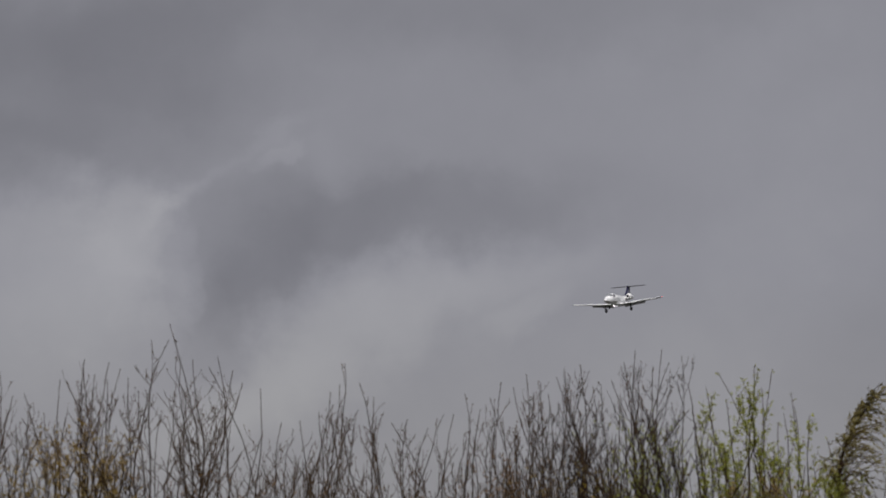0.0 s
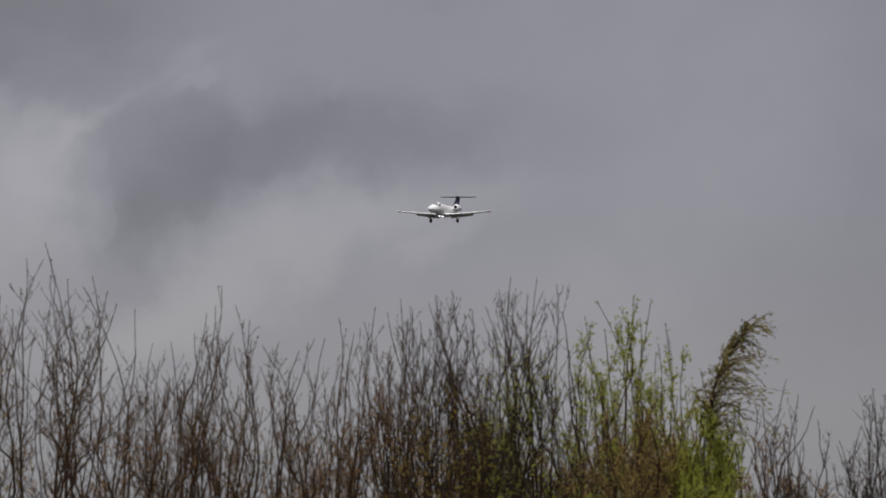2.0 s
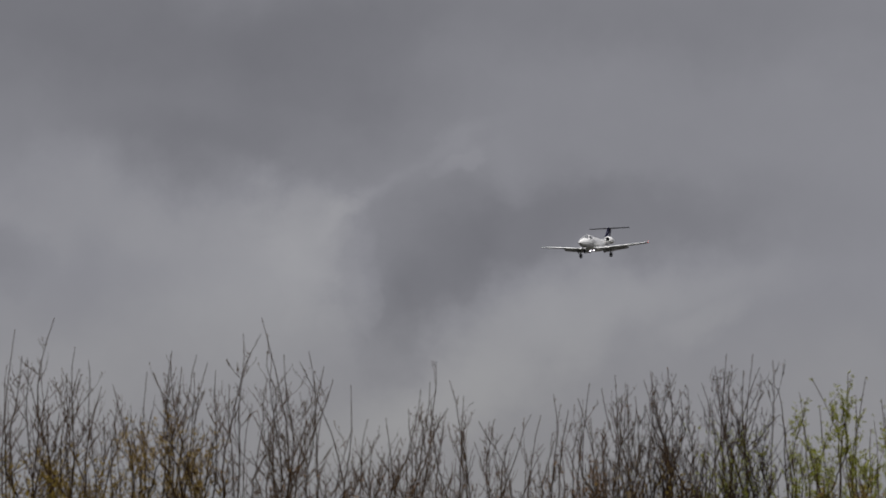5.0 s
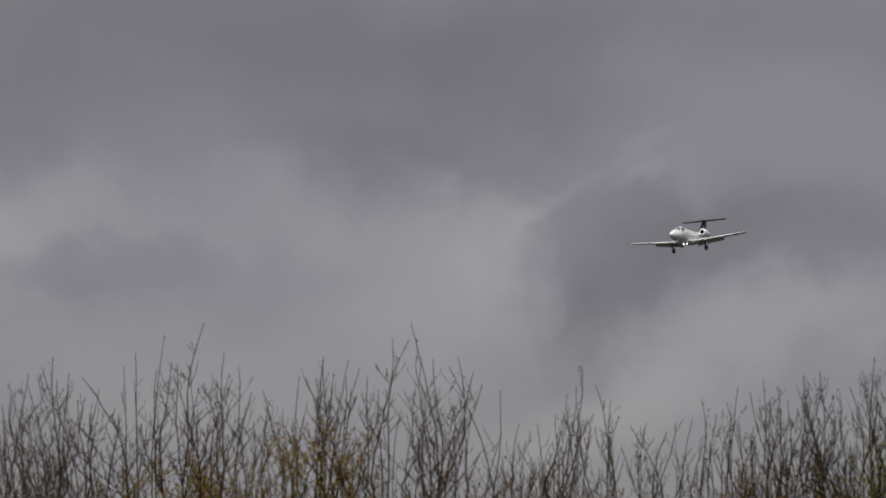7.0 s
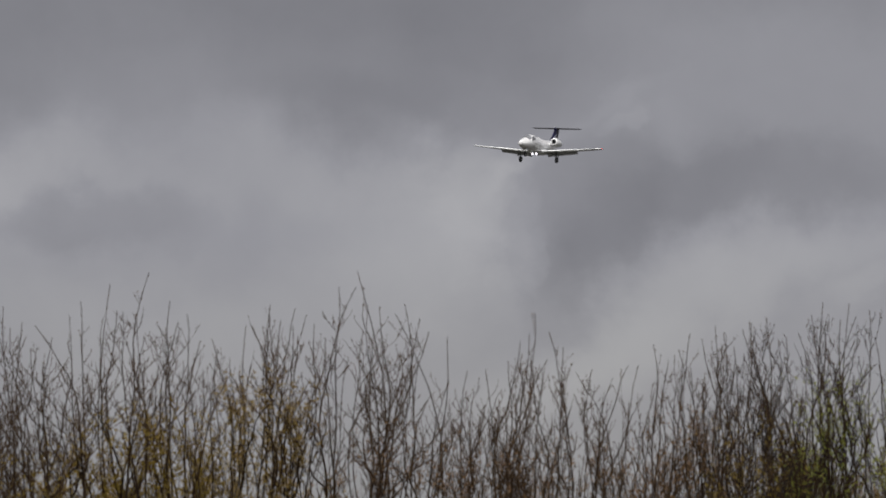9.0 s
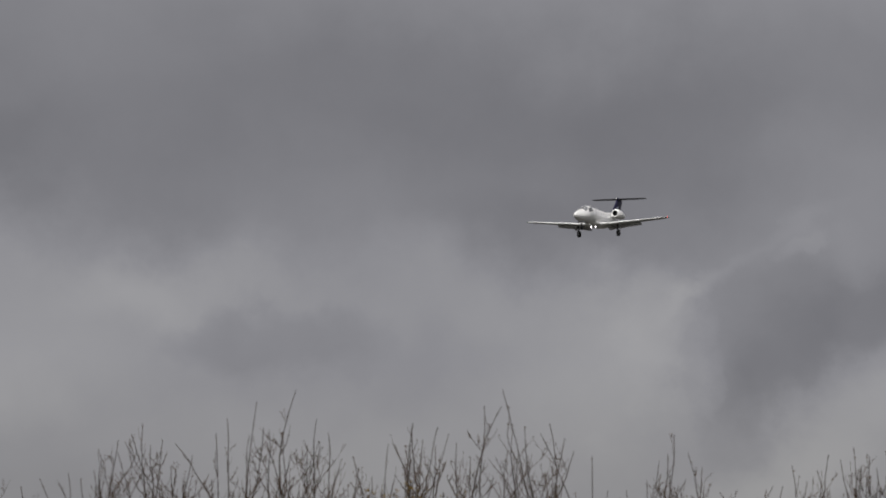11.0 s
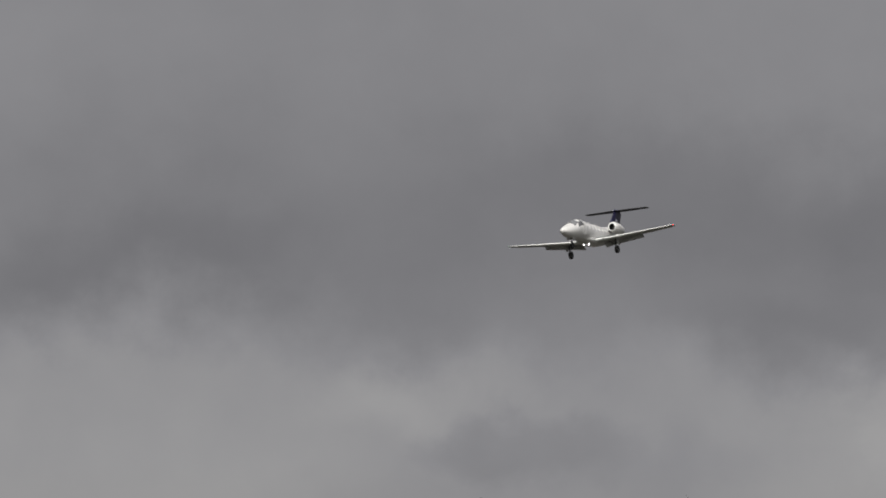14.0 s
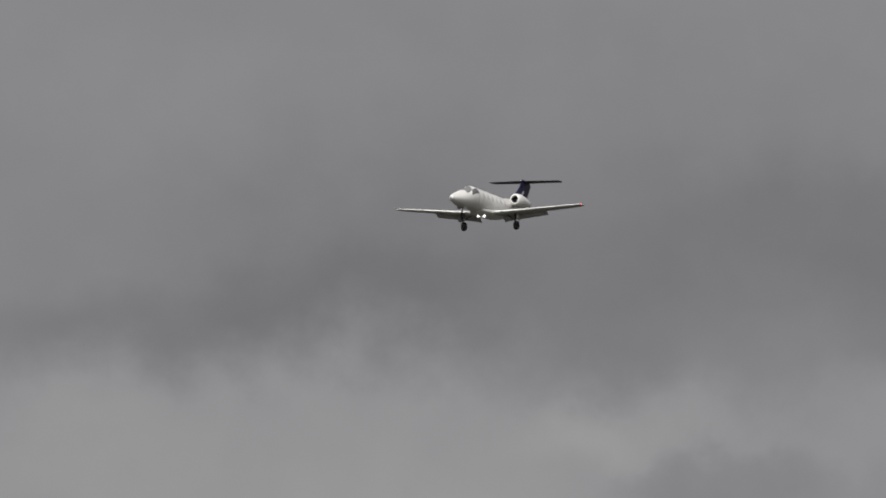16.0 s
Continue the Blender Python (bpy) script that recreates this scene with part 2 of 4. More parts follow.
def ball(c, rx, ry, rz, n=12):
    bm = bmesh.new()
    bmesh.ops.create_uvsphere(bm, u_segments=n, v_segments=max(6, n // 2), radius=1, matrix=Matrix.Translation(c) @ Matrix.Diagonal((rx, ry, rz, 1)))
    return bm


def turned(profile, centre, axis, n=24):
    """A body of revolution: profile of (along, radius) about axis through centre."""
    c, d = Vector(centre), Vector(axis).normalized()
    a = d.orthogonal().normalized()
    b = d.cross(a)
    return loft([[tuple(c + d * s + (a * math.cos(t) + b * math.sin(t)) * r) for t in [2 * math.pi * i / n for i in range(n)]] for s, r in profile], caps=False)


def foil(le, chord, thick, up=(0, 0, 1), n=9, droop=0.0):
    """A closed airfoil section at a leading edge, chord towards the tail."""
    pts, le, up = [], Vector(le), Vector(up)
    xs = [0.5 - 0.5 * math.cos(math.pi * i / n) for i in range(n + 1)]
    half = [(2.97 * math.sqrt(x) - 1.26 * x - 3.516 * x * x + 2.843 * x ** 3 - 1.015 * x ** 4) * 0.5 * thick for x in xs]
    for x, h in list(zip(xs, half))[::-1]:
        pts.append(tuple(le + Vector((-x * chord, 0, 0)) + up * (h * 1.1 - droop * x) * chord))
    for x, h in list(zip(xs, half))[1:-1]:
        pts.append(tuple(le + Vector((-x * chord, 0, 0)) + up * (-h * 0.9 - droop * x) * chord))
    return pts


# ---- ground and sky ----
def build_ground():
    side, step = 4600.0, 40
    verts, faces = [], []
    for j in range(step + 1):
        for i in range(step + 1):
            x, y = ((i / step * 2 - 1) ** 3) * side, ((j / step * 2 - 1) ** 3) * side
            z = 0.05 * noise.noise(Vector((x * 0.05, y * 0.05, 0))) - 0.05
            verts.append((x, y, z))
    for j in range(step):
        for i in range(step):
            k = j * (step + 1) + i
            faces.append((k, k + 1, k + step + 2, k + step + 1))
    tagged(raw("ground", verts, faces, GRASS), "rough green spring grass field under the hedge", "ground", kind="structure")


def build_sky():
    """A curved bank of cloud far behind everything; it drifts on the wind."""
    radius, verts, faces, uvs = 4550.0, [], [], []
    na, ne = 96, 48
    for j in range(ne + 1):
        up = radians(-1.5 + 36.5 * j / ne)
        for i in range(na + 1):
            side = radians(-48 + 96 * i / na)
            verts.append((radius * math.cos(up) * math.sin(side), radius * math.cos(up) * math.cos(side), EYE + radius * math.sin(up)))
            uvs.append((16 * side, 16 * (radians(4.31) - up)))
    for j in range(ne):
        for i in range(na):
            k = j * (na + 1) + i
            faces.append((k, k + na + 1, k + na + 2, k + 1))
    ob = raw("backdrop", verts, faces, CLOUD)
    layer = ob.data.uv_layers.new(name="sky")
    for loop in ob.data.loops:
        layer.data[loop.index].uv = uvs[loop.vertex_index]
    return tagged(ob, "grey broken stratus clouds drifting across the sky", "sky", kind="structure")


build_ground()
clouds = build_sky()


# ---- the aircraft ----
def fuselage_ring(x):
    """Centre height, half width, half height of the fuselage at a station."""
    table = ((6.58, -0.36, 0.04, 0.04), (6.53, -0.36, 0.14, 0.13), (6.4, -0.355, 0.24, 0.23), (6.1, -0.34, 0.37, 0.35), (5.6, -0.30, 0.52, 0.48), (5.1, -0.25, 0.64, 0.58),
             (4.6, -0.18, 0.74, 0.69), (4.2, -0.08, 0.78, 0.79), (3.8, 0.02, 0.81, 0.87), (3.3, 0.06, 0.83, 0.90), (2.8, 0.05, 0.83, 0.89), (1.0, 0.03, 0.83, 0.87),
             (-1.5, 0.03, 0.82, 0.85), (-2.8, 0.10, 0.74, 0.76), (-4.0, 0.22, 0.60, 0.62), (-5.2, 0.36, 0.42, 0.46), (-6.2, 0.48, 0.24, 0.30), (-6.9, 0.56, 0.08, 0.12))
    for a, b in zip(table, table[1:]):
        if a[0] >= x >= b[0]:
            f = (a[0] - x) / (a[0] - b[0])
            f = f * f * (3 - 2 * f) * 0.4 + f * 0.6
            return [p + (q - p) * f for p, q in zip(a[1:], b[1:])]
    return table[0][1:] if x > 0 else table[-1][1:]


def skin(x, angle, out=0.0):
    """A point on the fuselage skin: station, degrees up from the side (port positive), metres proud."""
    z, w, h = fuselage_ring(x)
    a = radians(angle)
    return Vector((x, (w + out) * math.cos(a), z + (h + out) * math.sin(a)))


def skin_patch(corners, out=0.012, nx=6, na=5):
    """A curved pane on the skin between four (station, angle) corners, with thickness."""
    (x0, a0), (x1, a1), (x2, a2), (x3, a3) = corners
    bm = bmesh.new()
    grid = []
    for o in (out, -0.02):
        rows = []
        for j in range(na + 1):
            g = j / na
            rows.append([])
            for i in range(nx + 1):
                f = i / nx
                x = (x0 * (1 - f) + x1 * f) * (1 - g) + (x3 * (1 - f) + x2 * f) * g
                a = (a0 * (1 - f) + a1 * f) * (1 - g) + (a3 * (1 - f) + a2 * f) * g
                rows[-1].append(bm.verts.new(skin(x, a, o)))
        grid.append(rows)
    for rows in grid:
        for j in range(na):
            for i in range(nx):
                bm.faces.new((rows[j][i], rows[j][i + 1], rows[j + 1][i + 1], rows[j + 1][i]))
    rim = [(0, i) for i in range(nx)] + [(j, nx) for j in range(na)] + [(na, nx - i) for i in range(nx)] + [(na - j, 0) for j in range(na)]
    for (j, i), (jj, ii) in zip(rim, rim[1:] + rim[:1]):
        bm.faces.new((grid[0][j][i], grid[0][jj][ii], grid[1][jj][ii], grid[1][j][i]))
    bmesh.ops.recalc_face_normals(bm, faces=bm.faces)
    return bm


def oval_window(x, angle, rx, ra, side):
    bm = bmesh.new()
    rings = []
    for o, k in ((0.014, 0.86), (0.010, 1.0), (-0.02, 1.0)):
        ring = []
        for i in range(16):
            t = 2 * math.pi * i / 16
            p = skin(x + rx * k * math.copysign(abs(math.cos(t)) ** 0.75, math.cos(t)), angle + ra * k * math.copysign(abs(math.sin(t)) ** 0.75, math.sin(t)), o)
            ring.append(bm.verts.new((p.x, p.y * side, p.z)))
        rings.append(ring)
    bm.faces.new(rings[0])
    for a, b in zip(rings, rings[1:]):
        for i in range(16):
            bm.faces.new((a[i], a[(i + 1) % 16], b[(i + 1) % 16], b[i]))
    bmesh.ops.recalc_face_normals(bm, faces=bm.faces)
    return bm


def wing_le(y):
    """Leading edge of the wing at |y|: station, height, chord, thickness."""
    f = abs(y) / 7.6
    kink = max(0.0, 1 - abs(y) / 1.6)
    return 0.78 - 0.85 * f + 0.35 * kink, -0.74 + 0.64 * f, 2.05 - 1.15 * f + 0.5 * kink, 0.150 - 0.030 * f


def wing_bit(side, y0, y1, c0, c1, steps=8, drop=0.0, turn=0.0, scale=1.0):
    """A spanwise slice of the wing between two fractions of the chord; drop and turn for a lowered flap."""
    rings = []
    for k in range(steps + 1):
        y = y0 + (y1 - y0) * k / steps
        x, z, chord, thick = wing_le(y)
        if c0 == 0 and c1 == 1:
            rings.append([(px, side * y, pz) for px, _, pz in foil((x, 0, z), chord, thick * scale, droop=0.02)])
            continue
        full = foil((x, 0, z), chord, thick * scale, n=24, droop=0.02)
        top, low = full[:25][::-1], [full[24]] + full[25:] + [full[0]]
        pick = []
        for line, order in ((top, range(7)), (low, range(6, -1, -1))):
            for i in order:
                f = c0 + (c1 - c0) * i / 6
                q = min(23.999, math.acos(1 - 2 * f) / math.pi * 24)
                a, b = line[int(q)], line[min(24, int(q) + 1)]
                pick.append([a[0] + (b[0] - a[0]) * (q % 1), side * y, a[2] + (b[2] - a[2]) * (q % 1)])
        if turn:
            hx, hz = x - c0 * chord, z
            for p in pick:
                dx, dz = p[0] - hx, p[2] - hz
                p[0] = hx + dx * math.cos(turn) - dz * math.sin(turn) * -1 - 0.12
                p[2] = hz + dx * math.sin(turn) + dz * math.cos(turn) - drop
        rings.append([tuple(p) for p in pick])
    return loft(rings)


def wheel(parent, c, r, w, name="wheel"):
    """A wheel under its leg: tyre and rim."""
    r, w = r * 1.08, w * 1.25
    tyre = [(-w / 2, r * 0.62), (-w / 2, r * 0.86), (-w * 0.36, r * 0.97), (0, r), (w * 0.36, r * 0.97), (w / 2, r * 0.86), (w / 2, r * 0.62), (-w / 2, r * 0.62)]
    rim = [(-w * 0.3, 0.001), (-w * 0.3, r * 0.3), (-w * 0.45, r * 0.45), (-w * 0.47, r * 0.63), (w * 0.47, r * 0.63), (w * 0.45, r * 0.45), (w * 0.3, r * 0.3), (w * 0.3, 0.001)]
    part("tyre", turned(tyre, c, (0, 1, 0)), RUBBER, parent, "black rubber tyre")
    part("rim", turned(rim, c, (0, 1, 0), 16), STEEL, parent, "grey metal wheel rim")


def build_jet():
    jet = tagged(new("business_jet"), "white twin-engine business jet with navy tail, landing gear down", "airplane")
    # fuselage
    stations = [6.58, 6.56, 6.53, 6.47, 6.4, 6.26, 6.1, 5.85, 5.7, 5.4, 5.1, 4.8, 4.5, 4.25, 4.0, 3.75, 3.5, 3.15, 2.8, 1.9, 1.0, 0, -1, -1.5, -2.1, -2.8, -3.4, -4.0, -4.6, -5.2, -5.7, -6.2, -6.6, -6.9]
    body = part("fuselage", loft([ellipse(x, 0, *[fuselage_ring(x)[i] for i in (0, 1, 2)], n=40) for x in stations]), WHITE, jet, "glossy white painted fuselage")
    # windscreen: two front panes, two side panes a side
    for side in (1, -1):
        for name, c in (("windscreen", ((4.74, 68), (4.02, 62), (3.90, 87), (4.70, 87))), ("windscreen", ((4.80, 42), (4.14, 50), (3.98, 62), (4.74, 66))),
                        ("side_window", ((4.36, 20), (3.22, 24), (3.40, 49), (4.02, 44)))):
            mid_x, mid_a = sum(x for x, _ in c) / 4, sum(a for _, a in c) / 4
            wide = tuple((x + 0.06 * (1 if x > mid_x else -1), min(90, a + 3 * (1 if a > mid_a else -1))) for x, a in c)
            c2, w2 = [q if side > 0 else tuple((x, 180 - a) for x, a in q) for q in (c, wide)]
            part("window_frame", skin_patch(w2, 0.006), DARK_EDGE, body, "dark window surround")
            part(name, skin_patch(c2, 0.014), SCREEN if name == "windscreen" else GLASS, body, "tinted windscreen glass lightened for reflected sky" if name == "windscreen" else "dark tinted cockpit glass")
        for i in range(6):
            part("cabin_window", oval_window(2.35 - 0.78 * i, 20, 0.15, 13, side), CABIN_GLASS, body, "oval cabin window paled for reflected sky")
    # canopy brow, door seam, belly fairing
    part("belly_fairing", loft([ellipse(x, 0, z, w, h, 28) for x, z, w, h in ((2.3, -0.62, 0.2, 0.05), (2.0, -0.66, 0.55, 0.18), (1.2, -0.70, 0.85, 0.27), (0, -0.70, 0.95, 0.29), (-1.4, -0.68, 0.9, 0.27), (-2.4, -0.60, 0.55, 0.18), (-2.9, -0.52, 0.2, 0.05))]), WHITE, jet, "smooth white belly fairing")
    for c in (((3.28, -34), (3.25, -34), (3.25, 52), (3.28, 52)), ((2.62, -34), (2.59, -34), (2.59, 52), (2.62, 52)), ((3.28, 52), (2.59, 52), (2.59, 54), (3.28, 54))):
        part("door_seam", skin_patch(c, 0.004, 2, 8), SEAM, body)
    # wings
    for side, word in ((1, "port"), (-1, "starboard")):
        wing = part("wing", wing_bit(side, 0.3, 7.55, 0, 1, 14), WING_SHADE, jet, "long straight white wing, greyed for its shaded underside")
        # a front slice coloured lighter to stand for light on the edge
        part("leading_edge", wing_bit(side, 0.85, 7.5, 0, 0.16, 12, scale=1.08), LEAD, wing, "leading edge whitened for the light it catches")
        flap = part("flap", wing_bit(side, 0.95, 4.55, 0.70, 1.0, 8, drop=0.10, turn=radians(33)), WING_SHADE, wing, "lowered landing flap, greyed for underside shade")
        for y in (1.5, 2.9, 4.2):
            x, z, chord, _ = wing_le(y)
            part("flap_track", rod((x - chord * 0.55, side * y, z - 0.08), (x - chord * 0.98, side * y, z - 0.32), 0.05, 0.025, 8), WING_SHADE, flap)
        part("aileron", wing_bit(side, 4.62, 7.2, 0.76, 1.0, 6, drop=0.004, turn=radians(2)), WHITE, wing)
        x, z, chord, _ = wing_le(7.55)
        tip = [[(x - 0.02 - chord * 0.98 * (0.5 - 0.5 * math.cos(math.pi * i / 10)) * k - (1 - k) * 0.25, side * (7.55 + d), z + (0.055 * math.sin(math.pi * i / 10) * k)) for i in range(11)] +
               [(x - 0.02 - chord * 0.98 * (0.5 - 0.5 * math.cos(math.pi * i / 10)) * k - (1 - k) * 0.25, side * (7.55 + d), z - (0.045 * math.sin(math.pi * i / 10) * k)) for i in range(9, 0, -1)] for d, k in ((0, 1), (0.06, 0.9), (0.1, 0.6))]
        part("wing_tip", loft(tip), WHITE, wing)
        part("navigation_light", ball((x - 0.10, side * 7.62, z), 0.11, 0.05, 0.045), RED_LAMP if side > 0 else GREEN_LAMP, wing, "glowing red wing-tip lamp" if side > 0 else "unlit-looking pale green wing-tip lamp")
        # landing lamp pod in the belly
        part("landing_light", ball((1.04, side * 0.235, -1.00), 0.05, 0.056, 0.042), LAMP, jet, "bright white lit landing lamp")
        part("lamp_pod", turned([(-0.5, 0.001), (-0.35, 0.09), (0, 0.14), (0.03, 0.125), (0.03, 0.001)], (1.00, side * 0.235, -1.00), (1, 0, 0), 14), WHITE, jet, "white lamp housing")
        # engine, on a pylon behind the wing
        ec = (-2.45, side * 1.12, 0.78)
        nac = part("engine_nacelle", turned([(-2.35, 0.30), (-2.3, 0.33), (-1.6, 0.44), (-0.8, 0.505), (-0.3, 0.48), (-0.05, 0.385), (0, 0.31)], ec, (1, -0.0, 0.03), 32), WHITE, jet, "white engine nacelle with round intake")
        part("intake_lip", turned([(-0.05, 0.388), (-0.01, 0.35), (0.006, 0.31), (-0.02, 0.275), (-0.04, 0.27)], ec, (1, 0, 0.03), 32), LEAD, nac, "pale rounded intake lip")
        part("intake_duct", turned([(-0.04, 0.271), (-0.2, 0.28), (-0.42, 0.295)], ec, (1, 0, 0.03), 24), INTAKE, nac, "intake duct blackened for the shade inside")
        part("fan", turned([(-0.40, 0.295), (-0.41, 0.10), (-0.40, 0.001)], ec, (1, 0, 0.03), 24), INTAKE, nac, "fan blackened for the shade deep in the intake")
        part("spinner", turned([(-0.40, 0.10), (-0.28, 0.07), (-0.20, 0.001)], ec, (1, 0, 0.03), 16), FAN_METAL, nac)
        part("exhaust", turned([(-2.30, 0.31), (-2.55, 0.25), (-2.55, 0.23), (-2.3, 0.26), (-2.3, 0.001)], ec, (1, 0, 0.03), 24), STEEL, nac, "dull metal exhaust nozzle")
        part("pylon", loft([foil((x, side * y, z), c, 0.16) for x, y, z, c in ((-2.9, 0.45, 0.55, 1.9), (-3.0, 1.0, 0.72, 1.6))]), WHITE, jet)
        # main gear
        leg = part("main_gear", rod((-0.42, side * 2.15, -0.58), (-0.42, side * 2.15, -1.18), 0.085, 0.07), STEEL, jet, "grey steel main gear leg")
        part("trailing_arm", rod((-0.40, side * 2.15, -1.10), (-0.66, side * 2.15, -1.50), 0.06, 0.05), STEEL, leg)
        part("gear_brace", rod((-0.42, side * 1.45, -0.70), (-0.42, side * 2.12, -1.12), 0.035), STEEL, leg)
        bm = bmesh.new()
        bmesh.ops.create_cube(bm, size=1, matrix=pose(-0.45, side * 2.38, -0.90, side * 8, 0, 0) @ Matrix.Diagonal((0.62, 0.03, 0.56, 1)))
        bmesh.ops.bevel(bm, geom=bm.edges[:], offset=0.012, segments=1, affect="EDGES")
        part("gear_door", bm, WING_SHADE, leg, "grey gear door")
        hub = part("wheel", rod((-0.66, side * 2.02, -1.50), (-0.66, side * 2.28, -1.50), 0.05), STEEL, leg)
        wheel(hub, (-0.66, side * 2.15, -1.50), 0.31, 0.22)
    # nose gear
    leg = part("nose_gear", rod((4.72, 0, -0.62), (4.58, 0, -1.28), 0.085, 0.06), STEEL, jet, "grey steel nose gear leg")
    part("drag_brace", rod((4.15, 0, -0.66), (4.62, 0, -1.02), 0.03), STEEL, leg)
    part("fork", rod((4.58, 0, -1.16), (4.46, 0.10, -1.44), 0.03), STEEL, leg)
    part("fork", rod((4.58, 0, -1.16), (4.46, -0.10, -1.44), 0.03), STEEL, leg)
    hub = part("wheel", rod((4.46, -0.12, -1.44), (4.46, 0.12, -1.44), 0.035), STEEL, leg)
    wheel(hub, (4.46, 0, -1.44), 0.24, 0.16)
    for side in (1, -1):
        bm = bmesh.new()
        bmesh.ops.create_cube(bm, size=1, matrix=pose(4.6, side * 0.27, -0.86, side * 14, 0, 0) @ Matrix.Diagonal((0.55, 0.02, 0.20, 1)))
        bmesh.ops.bevel(bm, geom=bm.edges[:], offset=0.008, segments=1, affect="EDGES")
        part("gear_door", bm, WING_SHADE, leg, "grey nose gear door")
    part("taxi_light", ball((4.70, 0, -1.02), 0.03, 0.06, 0.055), TAXI, leg, "lit white taxi lamp")
    # tube added only to cut the taxi lamp's glow when viewed off-axis
    part("added_glow_hood", turned([(-0.06, 0.001), (-0.05, 0.06), (0.0, 0.075), (0.13, 0.08), (0.13, 0.072), (0.0, 0.066)], (4.68, 0, -1.02), (1, 0.0, 0), 14), STEEL, leg)
    # tail
    fin_rows = ((-3.55, 0.68, 3.2, 0.10), (-4.30, 0.95, 2.55, 0.11), (-5.05, 1.55, 2.15, 0.11), (-5.72, 2.15, 1.88, 0.11), (-6.18, 2.68, 1.68, 0.11))
    fin = part("fin", loft([[(px, pz, z) for px, _, pz in foil((x, 0, 0), c, t, up=(0, 0, 1))] for x, z, c, t in fin_rows]), NAVY, jet, "dark navy blue swept fin")
    rudder_rows = ((-6.62, 1.0, 0.50), (-6.99, 1.55, 0.46), (-7.40, 2.15, 0.44), (-7.68, 2.62, 0.40))
    part("rudder", loft([[(px, pz, z) for px, _, pz in foil((x + 0.13, 0, 0), c, 0.16)] for x, z, c in rudder_rows]), NAVY, fin, "navy rudder")
    for side in (1, -1):
        rings = []
        for k in range(9):
            a = 2 * math.pi * k / 8
            rings.append((0.16 * math.cos(a) - 0.06 * math.sin(a), 0.30 * math.sin(a)))
        bm = bmesh.new()
        outer = [bm.verts.new((-6.15 + (-0.9 * dz) + dx, side * 0.128, 1.72 + dz)) for dx, dz in rings[:8]]
        inner = [bm.verts.new((-6.15 + (-0.9 * dz) + dx, side * 0.06, 1.72 + dz)) for dx, dz in rings[:8]]
        bm.faces.new(outer)
        for i in range(8):
            bm.faces.new((outer[i], outer[(i + 1) % 8], inner[(i + 1) % 8], inner[i]))
        bmesh.ops.recalc_face_normals(bm, faces=bm.faces)
        part("emblem", bm, PALE_MARK, fin, "pale blue-grey emblem shape")
        tail = part("tailplane", loft([foil((-6.15 - 0.42 * f, side * 2.85 * f, 2.74 + 0.03 * f), 1.38 - 0.55 * f, 0.040) for f in (0, 0.2, 0.4, 0.6, 0.8, 0.97, 1.0)]), DARK_EDGE, jet, "thin dark T-tail plane")
        part("elevator", loft([foil((-7.10 - 0.20 * f, side * (0.25 + 2.5 * f), 2.735 + 0.03 * f), 0.46 - 0.14 * f, 0.05) for f in (0, 0.5, 1.0)]), NAVY, tail)
        part("tailplane_tip", ball((-7.0, side * 2.86, 2.77), 0.40, 0.05, 0.025), DARK_EDGE, tail)
    part("tail_bullet", loft([ellipse(x, 0, 2.74, r, r, 16) for x, r in ((-5.98, 0.01), (-6.05, 0.07), (-6.3, 0.12), (-7.0, 0.13), (-7.6, 0.08), (-7.8, 0.01))]), NAVY, jet, "small navy fairing on top of the fin")
    part("tail_light", ball((-6.02, 0, 2.76), 0.05, 0.05, 0.045), LEAD, jet, "small white lamp on the fin top")
    part("dorsal_fairing", loft([ellipse(x, 0, z, w, h, 16) for x, z, w, h in ((-2.6, 0.84, 0.02, 0.02), (-3.4, 0.86, 0.10, 0.14), (-4.6, 0.86, 0.13, 0.22), (-6.0, 0.84, 0.10, 0.2))]), WHITE, jet)
    part("tail_cone", ball((-6.95, 0, 0.565), 0.16, 0.07, 0.10), DARK_EDGE, jet)
    for x, h in ((1.9, 0.24), (0.2, 0.20), (-1.3, 0.16)):
        part("antenna", rod((x, 0, 0.80), (x - 0.08, 0, 0.86 + h), 0.03, 0.012, 8), WHITE, jet)
    part("beacon", ball((-0.6, 0, -0.985), 0.08, 0.06, 0.05), BEACON, jet, "small unlit red belly beacon")
    return jet


